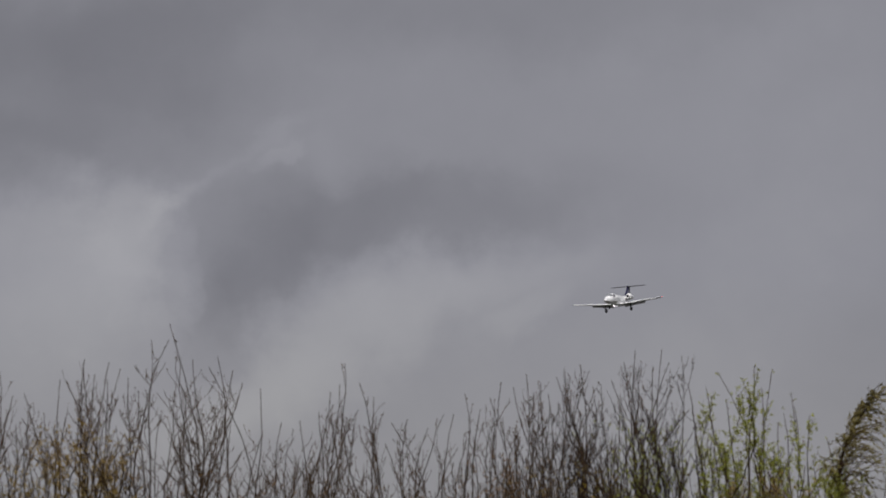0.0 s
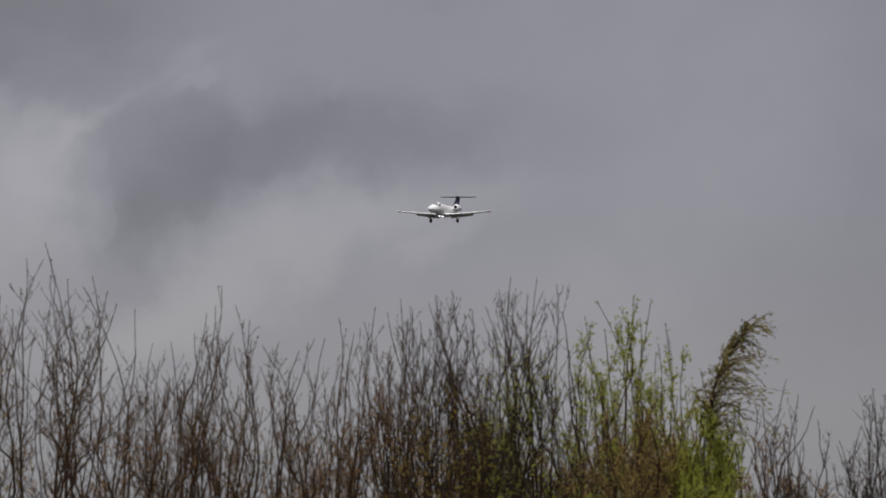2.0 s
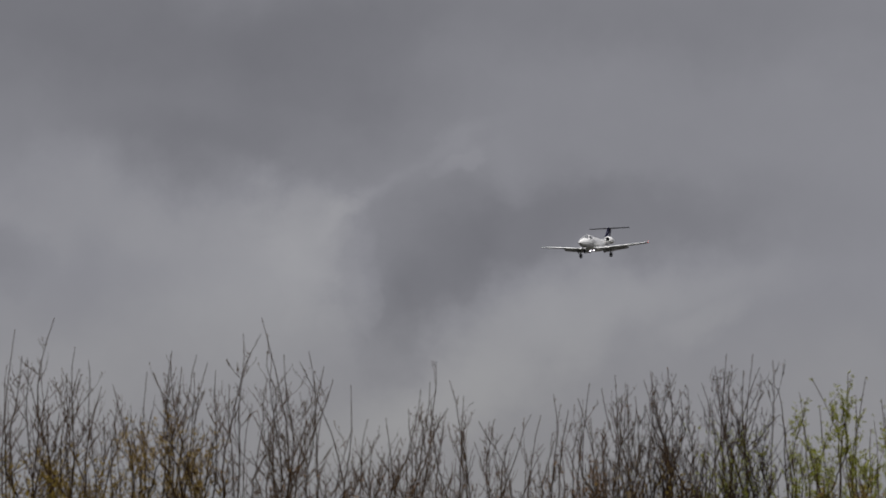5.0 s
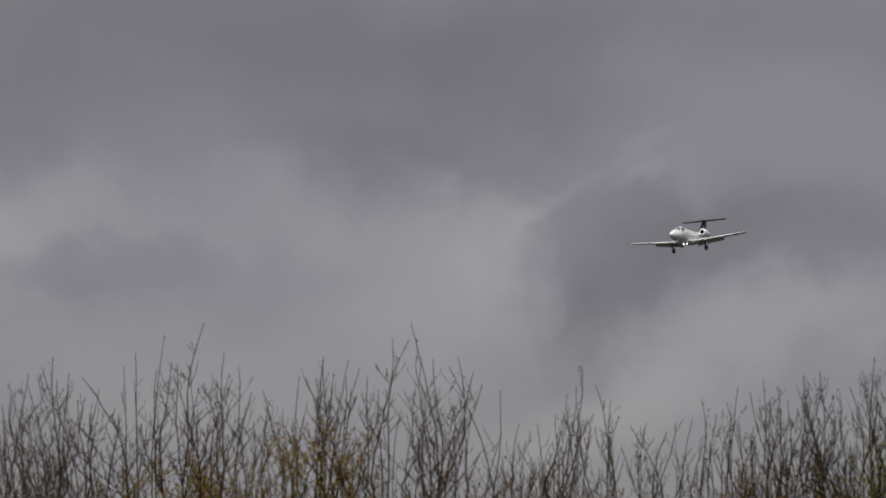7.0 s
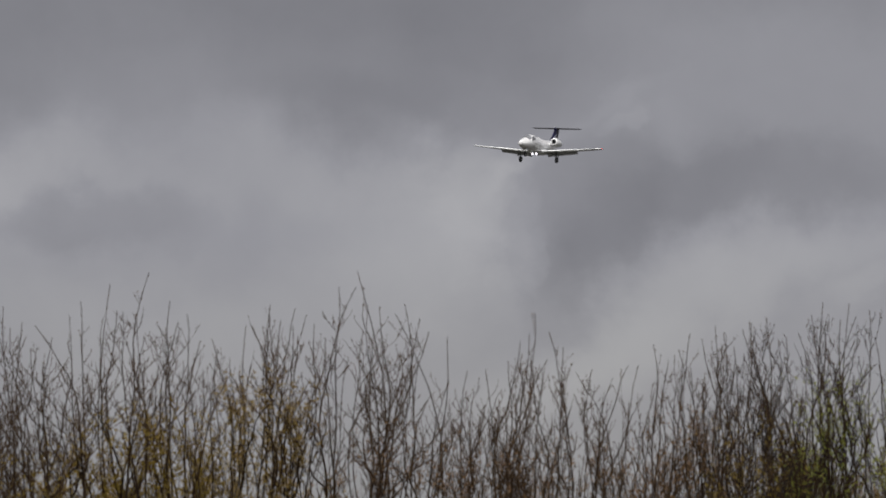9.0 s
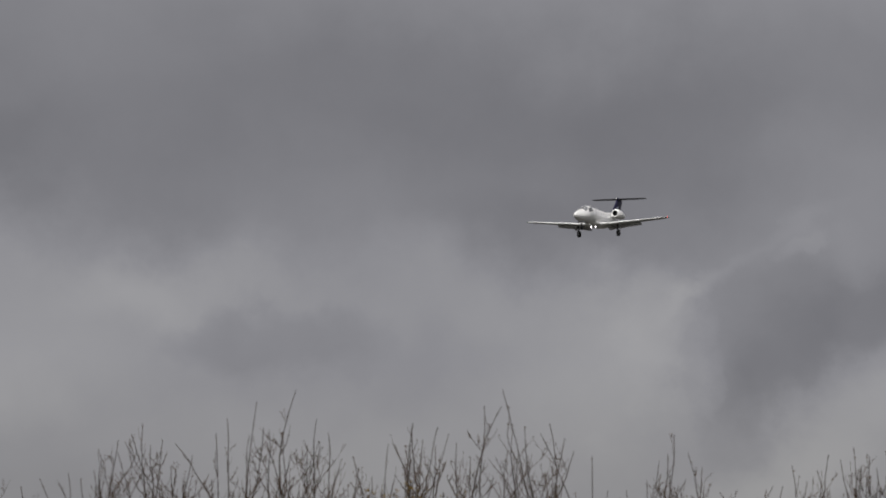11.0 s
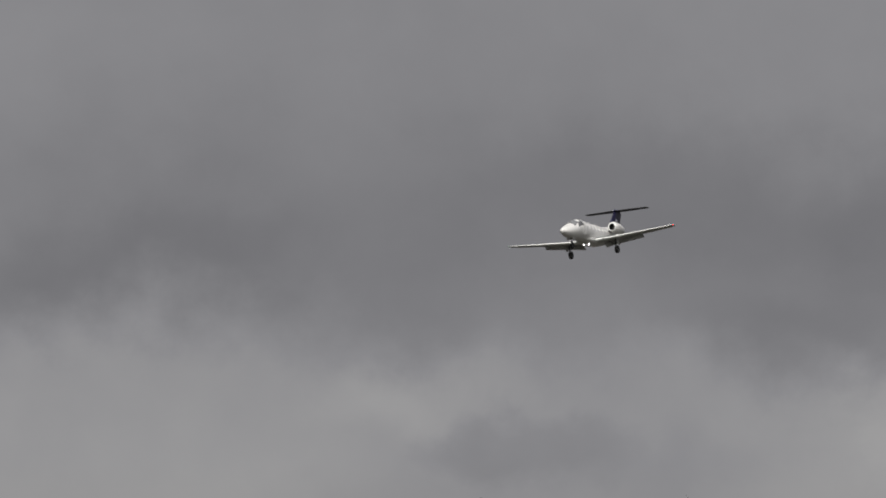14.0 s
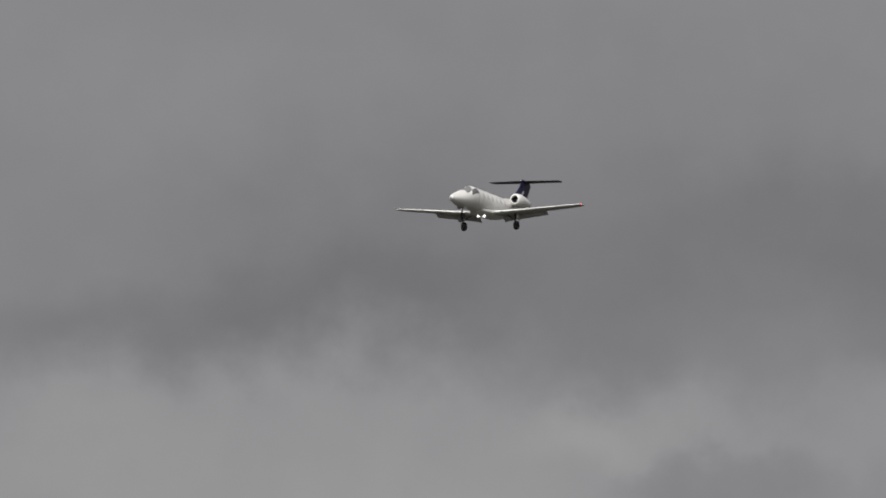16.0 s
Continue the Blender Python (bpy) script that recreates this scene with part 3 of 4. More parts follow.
# ---- the hedge of young trees ----
class Growth:
    """Collects tubes, buds and leaves of one tree as plain vertex and face lists."""

    def __init__(self, rng):
        self.rng = rng
        self.stems, self.twigs, self.buds, self.leaves = [], ([], []), ([], []), ([], [])

    def tube(self, store, pts, radii, sides=4):
        verts, faces = store
        base = len(verts)
        for i, p in enumerate(pts):
            d = (pts[min(i + 1, len(pts) - 1)] - pts[max(i - 1, 0)]).normalized()
            a = d.cross(Vector((0.3, 1, 0.1))).normalized()
            b = d.cross(a)
            for k in range(sides):
                t = 2 * math.pi * k / sides
                verts.append(p + (a * math.cos(t) + b * math.sin(t)) * radii[i])
        for i in range(len(pts) - 1):
            for k in range(sides):
                j = (k + 1) % sides
                faces.append((base + i * sides + k, base + i * sides + j, base + (i + 1) * sides + j, base + (i + 1) * sides + k))
        faces.append(tuple(base + (len(pts) - 1) * sides + k for k in range(sides)))

    def blade(self, store, p, d, length, width):
        """A leaf or a bud, folded along its midrib."""
        verts, faces = store
        rng = self.rng
        d = d.normalized()
        a = d.cross(Vector((rng.uniform(-1, 1), rng.uniform(-1, 1), rng.uniform(-1, 1))))
        a = a.normalized() if a.length > 0.01 else d.orthogonal().normalized()
        lift = d.cross(a) * width * 0.3
        mid, base = p + d * length * 0.45 + lift, len(verts)
        verts += [p, mid + a * width * 0.5, p + d * length, mid - a * width * 0.5]
        faces += [(base, base + 1, base + 2), (base, base + 2, base + 3)]


def wander(rng, start, direction, length, steps, rise, jitter):
    """A twig's line: it starts along direction, bends upwards and wavers."""
    pts, p, d = [start], start.copy(), direction.normalized()
    for _ in range(steps):
        d = (d + Vector((rng.gauss(0, jitter), rng.gauss(0, jitter), rise + rng.gauss(0, jitter * 0.5)))).normalized()
        p = p + d * (length / steps)
        pts.append(p.copy())
    return pts


def grow_tree(name, label, x, y, tops, fill, seed, leaf=None, leaf_mat=None, leafage=0.0, leaf_size=0.05, leaf_high=99.0, bark=None, twig=None, side_twigs=8, drift=0.0, reach=0.6, fan=0.4, wave=1.0, width=0.1, start=3.7, thin=0.42, stout=1.0, spread=0.75):
    """A many-stemmed young tree. tops: (metres aside, height) of its leading shoots; fill: further shoots under that outline; fan: how narrow the limbs start; spread: how far twigs stand off."""
    rng = random.Random(seed)
    g = Growth(rng)
    tops = sorted(tops)
    low, high = tops[0][0] - width, tops[-1][0] + width
    middle = (low + high) / 2

    def outline(dx):
        return max(th - abs(dx - tx) * 2.2 for tx, th in tops)

    shoots = [(tx, rng.uniform(-0.4, 0.4), th, 1.0) for tx, th in tops]
    for _ in range(int(fill * 1.2)):
        dx = rng.uniform(low, high)
        shoots.append((dx, rng.uniform(-1.0, 1.0), outline(dx) - abs(rng.gauss(0, thin)) - 0.09, rng.uniform(0.45, 0.9)))
    tree = tagged(new(name), label, "tree" if "shrub" not in name else "shrub", group="hedge of young trees")
    tree.matrix_basis = pose(x, y, 0)
    stems = []
    for k in ((-1, 0, 1) if high - low > 0.55 else (0,)):
        foot = Vector((middle + k * 0.18 + rng.uniform(-0.08, 0.08), rng.uniform(-0.2, 0.2), -0.05))
        head = Vector((middle + k * (high - low) * 0.3 * fan, rng.uniform(-0.25, 0.25), start + rng.uniform(-0.2, 0.1)))
        pts = [foot.lerp(head, f) + Vector((0.05 * math.sin(5 * f + seed + k), 0.05 * math.cos(4 * f), 0)) * math.sin(math.pi * f) for f in [i / 8 for i in range(9)]]
        store = ([], [])
        g.tube(store, pts, [0.095 - 0.006 * i for i in range(9)], 8)
        stems.append((pts, raw("trunk", *store, bark or BARK, tree)))

    def dress(line, r, leafy=True):
        """Buds and leaves along a twig."""
        for q in line[1:]:
            if rng.random() < 0.75:
                g.blade(g.buds, q, Vector((rng.uniform(-0.6, 0.6), rng.uniform(-0.6, 0.6), 1)), rng.uniform(0.012, 0.024), rng.uniform(0.006, 0.010))
            if leafage and q.z < leaf_high and (q.z > 4.45 or rng.random() < 0.25):
                share = 0.5 * leafage * min(1.0, 0.2 + (leaf_high - q.z) / 0.7)
                for _ in range(int(share) + (rng.random() < share % 1)):
                    knot = q + Vector((rng.gauss(0, 0.012), rng.gauss(0, 0.012), rng.gauss(0, 0.02)))
                    for _ in range(rng.randint(2, 4)):
                        way = Vector((rng.uniform(-0.8, 0.8) + drift, rng.uniform(-0.8, 0.8), rng.uniform(-0.1, 1.2) - drift * 0.5))
                        g.blade(g.leaves, knot, way, leaf_size * rng.uniform(0.35, 0.80), leaf_size * rng.uniform(0.12, 0.24))

    limbs = []
    for dx, dy, h, weight in shoots:
        near = [q for q in limbs if abs(q[0][-1].x - dx) < 0.32 and q[0][-1].z > h - 0.1]
        pts0, trunk = min(stems, key=lambda q: abs(q[0][-1].x - middle - (dx - middle) * fan) + rng.uniform(0, 0.2))
        f0 = rng.uniform(0.78, 1.0) * 8
        i0 = min(7, int(f0))
        fork = pts0[i0].lerp(pts0[i0 + 1], f0 - i0)
        root = 1.0
        if weight < 1 and near and rng.random() < 0.6:
            older, girths = rng.choice(near)
            k = rng.randint(4, 11)
            if older[k].z < h - 0.35:
                fork, root = older[k], girths[k]
        tip = Vector((dx, dy, h))
        steps, pts = 20, []
        bend, bow, sway_in = rng.uniform(-0.35, 0.5), rng.gauss(0, 0.085) * (0.4 + spread), rng.gauss(0, 0.03)
        # a wavering line pinned at both ends
        walk_x, walk_y, ax, ay = [0.0], [0.0], 0.0, 0.0
        for _ in range(steps):
            ax, ay = 0.74 * ax + rng.gauss(0, 0.0125) * wave, 0.74 * ay + rng.gauss(0, 0.010) * wave
            walk_x.append(walk_x[-1] + ax)
            walk_y.append(walk_y[-1] + ay)
        for i in range(steps + 1):
            f = i / steps
            out = 1 - (1 - f) ** (1.0 + bend)
            p = fork + Vector(((tip.x - fork.x) * out, (tip.y - fork.y) * out, (tip.z - fork.z) * f))
            pts.append(p + Vector((walk_x[i] - f * walk_x[-1] + bow * math.sin(math.pi * f) + sway_in * math.sin(2 * math.pi * f), walk_y[i] - f * walk_y[-1], 0)))
        thick = min(root * 0.8, stout ** 0.5 * rng.uniform(0.008, 0.0175) * (0.55 + 0.45 * weight))
        radii = [thick * (1 - i / steps) ** 1.25 + 0.0022 for i in range(steps + 1)]
        limbs.append((pts, radii))
        store = ([], [])
        g.tube(store, pts, radii, 5)
        raw("limb", *store, bark or BARK, trunk)
        for _ in range(int(side_twigs * rng.uniform(0.9, 1.7))):
            f = rng.uniform(0.12, 0.95) ** 0.8
            i = min(steps - 1, int(f * steps))
            p = pts[i].lerp(pts[i + 1], f * steps - i)
            if p.z < 4.2 and rng.random() < 0.6:
                continue
            a = rng.uniform(0, 2 * math.pi)
            stand = spread * rng.uniform(0.6, 1.6)
            d = Vector((stand * math.cos(a), stand * math.sin(a), 1.0))
            room = outline(p.x) - p.z
            length = min(rng.uniform(0.16, reach) * (1.25 - 0.85 * f), max(0.06, room * 1.05))
            line = wander(rng, p, d, length, 6, 0.09, 0.12 * wave)
            r = min(radii[i] * 0.75, stout ** 0.5 * rng.uniform(0.0021, 0.0038))
            g.tube(g.twigs, line, [r * (1 - 0.09 * k) for k in range(7)], 3)
            dress(line, r)
            if length > 0.16:
                for _ in range(rng.randint(1, 4)):
                    q = line[rng.randint(1, 5)]
                    b = rng.uniform(0, 2 * math.pi)
                    sub = wander(rng, q, Vector((math.cos(b), math.sin(b), rng.uniform(0.5, 1.6))), rng.uniform(0.05, 0.24) * min(1, length * 2.5), 4, 0.12, 0.14)
                    g.tube(g.twigs, sub, [r * 0.72, r * 0.64, r * 0.56, r * 0.5, r * 0.42], 3)
                    dress(sub, r)
        if leafage > 2 and leaf_mat == LEAF_GREEN:
            dress(pts[9:], thick)
        for i in range(4, steps):
            g.blade(g.buds, pts[i].lerp(pts[i + 1], rng.random()), Vector((rng.uniform(-0.7, 0.7), rng.uniform(-0.5, 0.5), 1)), rng.uniform(0.012, 0.024), rng.uniform(0.006, 0.010))
    raw("twig_growth", *g.twigs, twig or TWIG_RED, tree, "thin bare side twigs", kind="stuff")
    raw("bud_growth", *g.buds, BUD, tree, "small brown swelling buds", kind="stuff", smooth=False)
    if g.leaves[0]:
        raw("foliage", *g.leaves, leaf_mat or LEAF_OLIVE, tree, leaf or "small young leaves", kind="stuff", smooth=False)
    return tree


def add_streamers(tree, foot, tip, seed, count, mat, size=0.06):
    """A leaning leader whose leafy shoots are blown over to one side."""
    rng = random.Random(seed)
    g = Growth(rng)
    foot, tip = Vector(foot), Vector(tip)
    stem = [foot.lerp(tip, i / 12) + Vector((-0.10 * math.sin(math.pi * i / 12), 0, 0)) for i in range(13)]
    store = ([], [])
    g.tube(store, stem, [0.016 - 0.001 * i for i in range(13)], 5)
    raw("leader", *store, BARK, tree)
    for k in range(count):
        f = ((k + rng.random()) / count) ** 0.85
        i = min(11, int(f * 12))
        p = stem[i].lerp(stem[i + 1], f * 12 - i)
        back = rng.random() < 0.3
        d = Vector((rng.uniform(-0.9, 0.1) if back else rng.uniform(0.0, 1.0), rng.uniform(-0.9, 0.9), rng.uniform(0.1, 1.3)))
        length = (rng.uniform(0.08, 0.22) if back else rng.uniform(0.10, 0.56)) * (1.2 - 0.76 * f)
        limp = rng.uniform(0.02, 0.13)
        pts, q = [p], p.copy()
        for i in range(7):
            d = (d + Vector((rng.uniform(0.0, 0.2), rng.gauss(0, 0.15), rng.gauss(0, 0.10) - limp * i))).normalized()
            q = q + d * length / 7
            pts.append(q.copy())
        g.tube(g.twigs, pts, [0.0036 - 0.0003 * i for i in range(8)], 3)
        for i in range(1, 8):
            for _ in range(rng.randint(1, 3)):
                g.blade(g.leaves, pts[i] + Vector((rng.gauss(0, 0.012), rng.gauss(0, 0.02), rng.gauss(0, 0.012))), (pts[i] - pts[i - 1]).normalized() + Vector((rng.uniform(-0.4, 0.8), rng.uniform(-0.7, 0.7), rng.uniform(-0.8, 0.5))), size * rng.uniform(0.4, 1.3), size * rng.uniform(0.16, 0.30))
    raw("trailing_growth", *g.twigs, TWIG_RED, tree, "wind-swept trailing shoots", kind="stuff")
    raw("trailing_foliage", *g.leaves, mat, tree, "narrow wind-blown willow leaves", kind="stuff", smooth=False)


TREES = []
TREES.append(grow_tree("young_willow", "bare brown young tree at the hedge end", -6.28, 62.00, ((-0.42, 5.75), (-0.23, 5.87), (-0.07, 5.72), (0.09, 5.76), (0.24, 5.83), (0.42, 5.85)), 26, 10, leafage=0.6, leaf_size=0.042, leaf_high=5.0, leaf="sparse olive young leaves", spread=0.9))
TREES.append(grow_tree("young_willow", "bare brown young willow with forked curving shoots", -5.69, 61.70, ((-0.20, 5.74), (-0.05, 5.84), (0.02, 6.05), (0.05, 5.94), (0.14, 6.07), (0.21, 6.15)), 16, 11, leafage=1.4, leaf_size=0.042, leaf_high=5.0, leaf="sparse olive young leaves", spread=1.0, wave=1.3))
TREES.append(grow_tree("young_willow", "bare brown young willow with crossing crooked shoots", -5.18, 61.40, ((-0.22, 5.97), (-0.15, 6.02), (-0.09, 5.84), (-0.03, 5.97), (0.10, 5.88), (0.21, 5.73)), 15, 12, leafage=2.0, leaf_size=0.044, leaf_high=5.1, leaf="sparse olive young leaves", stout=1.2, spread=1.0, wave=1.3, fan=0.3))
TREES.append(grow_tree("young_willow", "tall bare willow with long straight crossing shoots, olive leaves low down", -4.62, 61.60, ((-0.35, 6.06), (-0.30, 6.18), (-0.10, 6.30), (-0.06, 6.13), (0.02, 6.08), (0.11, 6.07), (0.20, 6.35), (0.34, 6.16)), 11, 13, leafage=3.0, leaf_size=0.046, leaf_high=5.45, leaf="yellow-olive young leaves", reach=0.6, stout=1.5, wave=0.8, spread=1.2, fan=0.45, thin=0.55))
TREES.append(grow_tree("young_willow", "brown young willow with dense upright shoots and olive leaves", -4.18, 62.00, ((-0.19, 6.02), (-0.11, 6.06), (-0.06, 6.13), (0.03, 5.95), (0.11, 5.97), (0.18, 5.86)), 13, 34, leafage=2.8, leaf_size=0.042, leaf_high=5.5, leaf="yellow-olive young leaves", fan=0.5, spread=0.7))
TREES.append(grow_tree("young_willow", "brown young willow with dense upright shoots and yellowish leaves", -3.62, 62.00, ((-0.28, 5.79), (-0.20, 6.05), (-0.15, 6.03), (-0.05, 6.18), (-0.01, 6.17), (0.06, 6.06), (0.14, 6.17), (0.22, 6.12), (0.29, 6.04)), 19, 14, leafage=2.5, leaf_size=0.042, leaf_high=5.7, leaf="yellow-brown young leaves", leaf_mat=LEAF_WILLOW, fan=0.5, spread=0.6))
TREES.append(grow_tree("young_alder", "bare dark branching young alder with curving forked limbs", -2.85, 62.30, ((-0.44, 6.00), (-0.31, 6.30), (-0.22, 6.34), (-0.19, 6.42), (-0.14, 6.01), (-0.03, 6.16), (0.05, 6.16), (0.12, 6.22), (0.22, 6.13), (0.28, 6.05), (0.43, 5.97)), 19, 15, side_twigs=9, stout=1.25, reach=0.7, wave=1.3, fan=0.5, start=3.3, leafage=0.7, leaf_size=0.038, leaf_high=5.4, leaf_mat=LEAF_BROWN, spread=0.95))
TREES.append(grow_tree("hedge_shrub", "low bare brown hedge shrub under taller shoots", -2.20, 62.60, ((-0.11, 5.77), (-0.07, 5.64), (0.01, 5.79), (0.10, 5.64)), 14, 35, leafage=0.6, leaf_size=0.036, leaf_high=5.2, fan=0.6, leaf_mat=LEAF_BROWN))
TREES.append(grow_tree("young_ash", "slender young tree with a whorled tip above thin shoots", -1.81, 61.80, ((-0.20, 5.78), (-0.16, 5.67), (-0.12, 5.92), (-0.06, 5.97), (-0.02, 6.11), (0.03, 5.72), (0.08, 5.97), (0.17, 5.89), (0.20, 5.73)), 14, 16, leafage=0.6, leaf_size=0.036, leaf_high=5.25, leaf_mat=LEAF_BROWN, fan=0.35, spread=0.6, thin=0.5))
TREES.append(grow_tree("hedge_shrub", "low bare brown hedge shrub", -1.33, 62.40, ((-0.21, 5.75), (-0.11, 5.77), (-0.03, 5.59), (0.05, 5.70), (0.15, 5.81), (0.22, 5.81)), 15, 17, leafage=0.9, leaf_size=0.038, leaf_high=5.25, fan=0.6, leaf_mat=LEAF_BROWN, spread=0.6))
TREES.append(grow_tree("young_willow", "dense bare willow with straight upright shoots", -0.78, 62.20, ((-0.24, 5.91), (-0.14, 5.83), (-0.07, 5.89), (0.01, 5.99), (0.09, 5.97), (0.18, 6.06), (0.23, 5.93)), 22, 18, leafage=1.0, leaf_size=0.038, leaf_high=5.45, fan=0.7, wave=0.7, reach=0.5, leaf_mat=LEAF_BROWN, thin=0.45, spread=0.45))
TREES.append(grow_tree("young_alder", "dark forked young alder with upright shoots", -0.30, 61.70, ((-0.20, 5.97), (-0.15, 5.90), (-0.09, 6.00), (-0.03, 6.05), (0.07, 6.08), (0.13, 6.07), (0.21, 5.94)), 24, 19, twig=TWIG_DARK, leafage=1.0, leaf_size=0.038, leaf_high=5.4, reach=0.55, fan=0.5, thin=0.5, stout=1.2, spread=0.55))
TREES.append(grow_tree("young_alder", "dark young alder with a few green leaves", 0.25, 62.10, ((-0.26, 6.03), (-0.17, 6.14), (-0.09, 6.23), (0.03, 6.12), (0.09, 6.20), (0.14, 6.13), (0.23, 6.19), (0.27, 6.00)), 28, 20, twig=TWIG_DARK, leafage=1.1, leaf_size=0.036, leaf_high=5.75, leaf_mat=LEAF_GREEN, leaf="a few fresh green leaves", fan=0.45, thin=0.5, stout=1.3, spread=0.6))
TREES.append(grow_tree("young_willow", "young willow coming into fresh green leaf", 0.89, 62.50, ((-0.23, 5.95), (-0.14, 6.08), (-0.09, 5.89), (0.02, 5.91), (0.10, 6.09), (0.16, 5.97), (0.23, 6.10)), 18, 21, leafage=3.0, leaf_size=0.046, leaf_high=6.5, leaf_mat=LEAF_GREEN, leaf="fresh green young leaves", fan=0.5, reach=0.5, side_twigs=7, spread=0.45, drift=0.3, thin=0.5))
TREES.append(grow_tree("young_willow", "young leaning willow in fresh green leaf", 1.38, 62.20, ((-0.20, 5.74), (-0.14, 5.92), (-0.12, 5.84), (-0.02, 5.76), (0.10, 5.60), (0.21, 5.53)), 13, 36, leafage=3.2, leaf_size=0.046, leaf_high=6.5, leaf_mat=LEAF_GREEN, leaf="fresh green young leaves", fan=0.5, reach=0.45, side_twigs=7, spread=0.5, drift=0.35, thin=0.5))
TREES.append(grow_tree("willow_tree", "leafy willow bent over by the wind", 1.55, 61.20, ((-0.20, 5.16), (-0.13, 5.34), (-0.06, 5.26), (0.00, 5.42), (0.07, 5.36), (0.15, 5.24)), 34, 22, leafage=6.0, leaf_size=0.042, leaf_high=6.0, leaf_mat=LEAF_GREEN, leaf="dense bright green willow leaves", drift=0.3, reach=0.28, spread=0.5, thin=0.4, width=0.05))
add_streamers(TREES[-1], (-0.02, -0.3, 5.05), (0.22, -0.3, 5.80), 31, 120, LEAF_SWEPT, 0.046)
TREES.append(grow_tree("hedge_shrub", "low brown and green hedge shrub among willows", 1.06, 61.00, ((-0.23, 5.35), (-0.12, 5.39), (-0.00, 5.34), (0.13, 5.36), (0.23, 5.32)), 22, 26, leafage=1.8, leaf_size=0.036, leaf_high=5.4, leaf_mat=LEAF_WILLOW, fan=0.7, spread=0.7))
TREES.append(grow_tree("hedge_shrub", "thin bare dark hedge shrub", 2.16, 63.00, ((-0.23, 5.42), (-0.14, 5.28), (-0.05, 5.60), (0.01, 5.46), (0.06, 5.15), (0.13, 5.38), (0.16, 5.30), (0.23, 5.03)), 6, 23, twig=TWIG_DARK, side_twigs=4, fan=0.5, spread=0.5, thin=0.5, start=4.2))
TREES.append(grow_tree("young_alder", "dark dense bare young alder", 3.05, 66.00, ((-0.47, 5.33), (-0.31, 5.44), (-0.26, 5.64), (-0.22, 5.72), (-0.12, 5.91), (-0.03, 5.97), (0.02, 6.10), (0.09, 6.24), (0.17, 6.23), (0.23, 6.39), (0.35, 6.41), (0.47, 6.35)), 58, 24, twig=TWIG_DARK, bark=TWIG_DARK, fan=0.5, reach=0.5, start=4.0, spread=0.6, thin=0.7))
TREES.append(grow_tree("young_alder", "dark dense bare young alder", 3.96, 66.00, ((-0.35, 6.37), (-0.15, 6.43), (0.10, 6.33), (0.35, 6.18)), 30, 25, twig=TWIG_DARK, bark=TWIG_DARK, start=4.2, spread=0.6))
TREES.append(grow_tree("hedge_shrub", "low dense olive hedge shrub in the second row", -7.60, 64.73, ((-0.45, 5.35), (-0.20, 5.27), (0.02, 5.28), (0.13, 5.45), (0.50, 5.38)), 28, 50, leafage=3.6, leaf_size=0.042, leaf_high=5.6, width=0.2, fan=0.7, reach=0.4, start=3.2, side_twigs=7))
TREES.append(grow_tree("hedge_shrub", "low dense olive hedge shrub in the second row", -6.71, 64.78, ((-0.44, 5.54), (-0.20, 5.41), (-0.06, 5.55), (0.20, 5.28), (0.50, 5.57)), 28, 51, leafage=3.8, leaf_size=0.042, leaf_high=5.6, width=0.2, fan=0.7, reach=0.4, start=3.2, side_twigs=7))
TREES.append(grow_tree("hedge_shrub", "low dense olive hedge shrub in the second row", -5.87, 65.86, ((-0.42, 5.65), (-0.30, 5.36), (-0.03, 5.62), (0.32, 5.36), (0.43, 5.32)), 24, 52, leafage=3.6, leaf_size=0.042, leaf_high=5.6, width=0.2, fan=0.7, reach=0.4, start=3.2, side_twigs=7))
TREES.append(grow_tree("hedge_shrub", "low dense brown hedge shrub in the second row", -4.91, 65.71, ((-0.49, 5.32), (-0.19, 5.31), (0.07, 5.58), (0.21, 5.63), (0.40, 5.67)), 14, 53, leafage=1.6, leaf_size=0.042, leaf_high=5.6, width=0.2, fan=0.7, reach=0.4, start=3.2, side_twigs=7, leaf_mat=LEAF_BROWN, spread=0.8))
TREES.append(grow_tree("hedge_shrub", "low dense olive hedge shrub in the second row", -3.90, 64.55, ((-0.51, 5.36), (-0.24, 5.50), (0.06, 5.44), (0.20, 5.44), (0.49, 5.60)), 14, 54, leafage=1.6, leaf_size=0.042, leaf_high=5.6, width=0.2, fan=0.7, reach=0.4, start=3.2, side_twigs=7))
TREES.append(grow_tree("hedge_shrub", "low dense brown hedge shrub in the second row", -3.07, 66.01, ((-0.37, 5.38), (-0.27, 5.40), (0.02, 5.48), (0.18, 5.69), (0.44, 5.34)), 10, 55, leafage=1.4, leaf_size=0.042, leaf_high=5.6, width=0.2, fan=0.7, reach=0.4, start=3.2, side_twigs=7, leaf_mat=LEAF_BROWN, spread=0.8))
TREES.append(grow_tree("hedge_shrub", "low dense brown hedge shrub in the second row", -2.08, 66.39, ((-0.39, 5.36), (-0.26, 5.59), (-0.00, 5.43), (0.16, 5.44), (0.50, 5.39)), 10, 56, leafage=1.3, leaf_size=0.042, leaf_high=5.6, width=0.2, fan=0.7, reach=0.4, start=3.2, side_twigs=7, leaf_mat=LEAF_BROWN, spread=0.8))
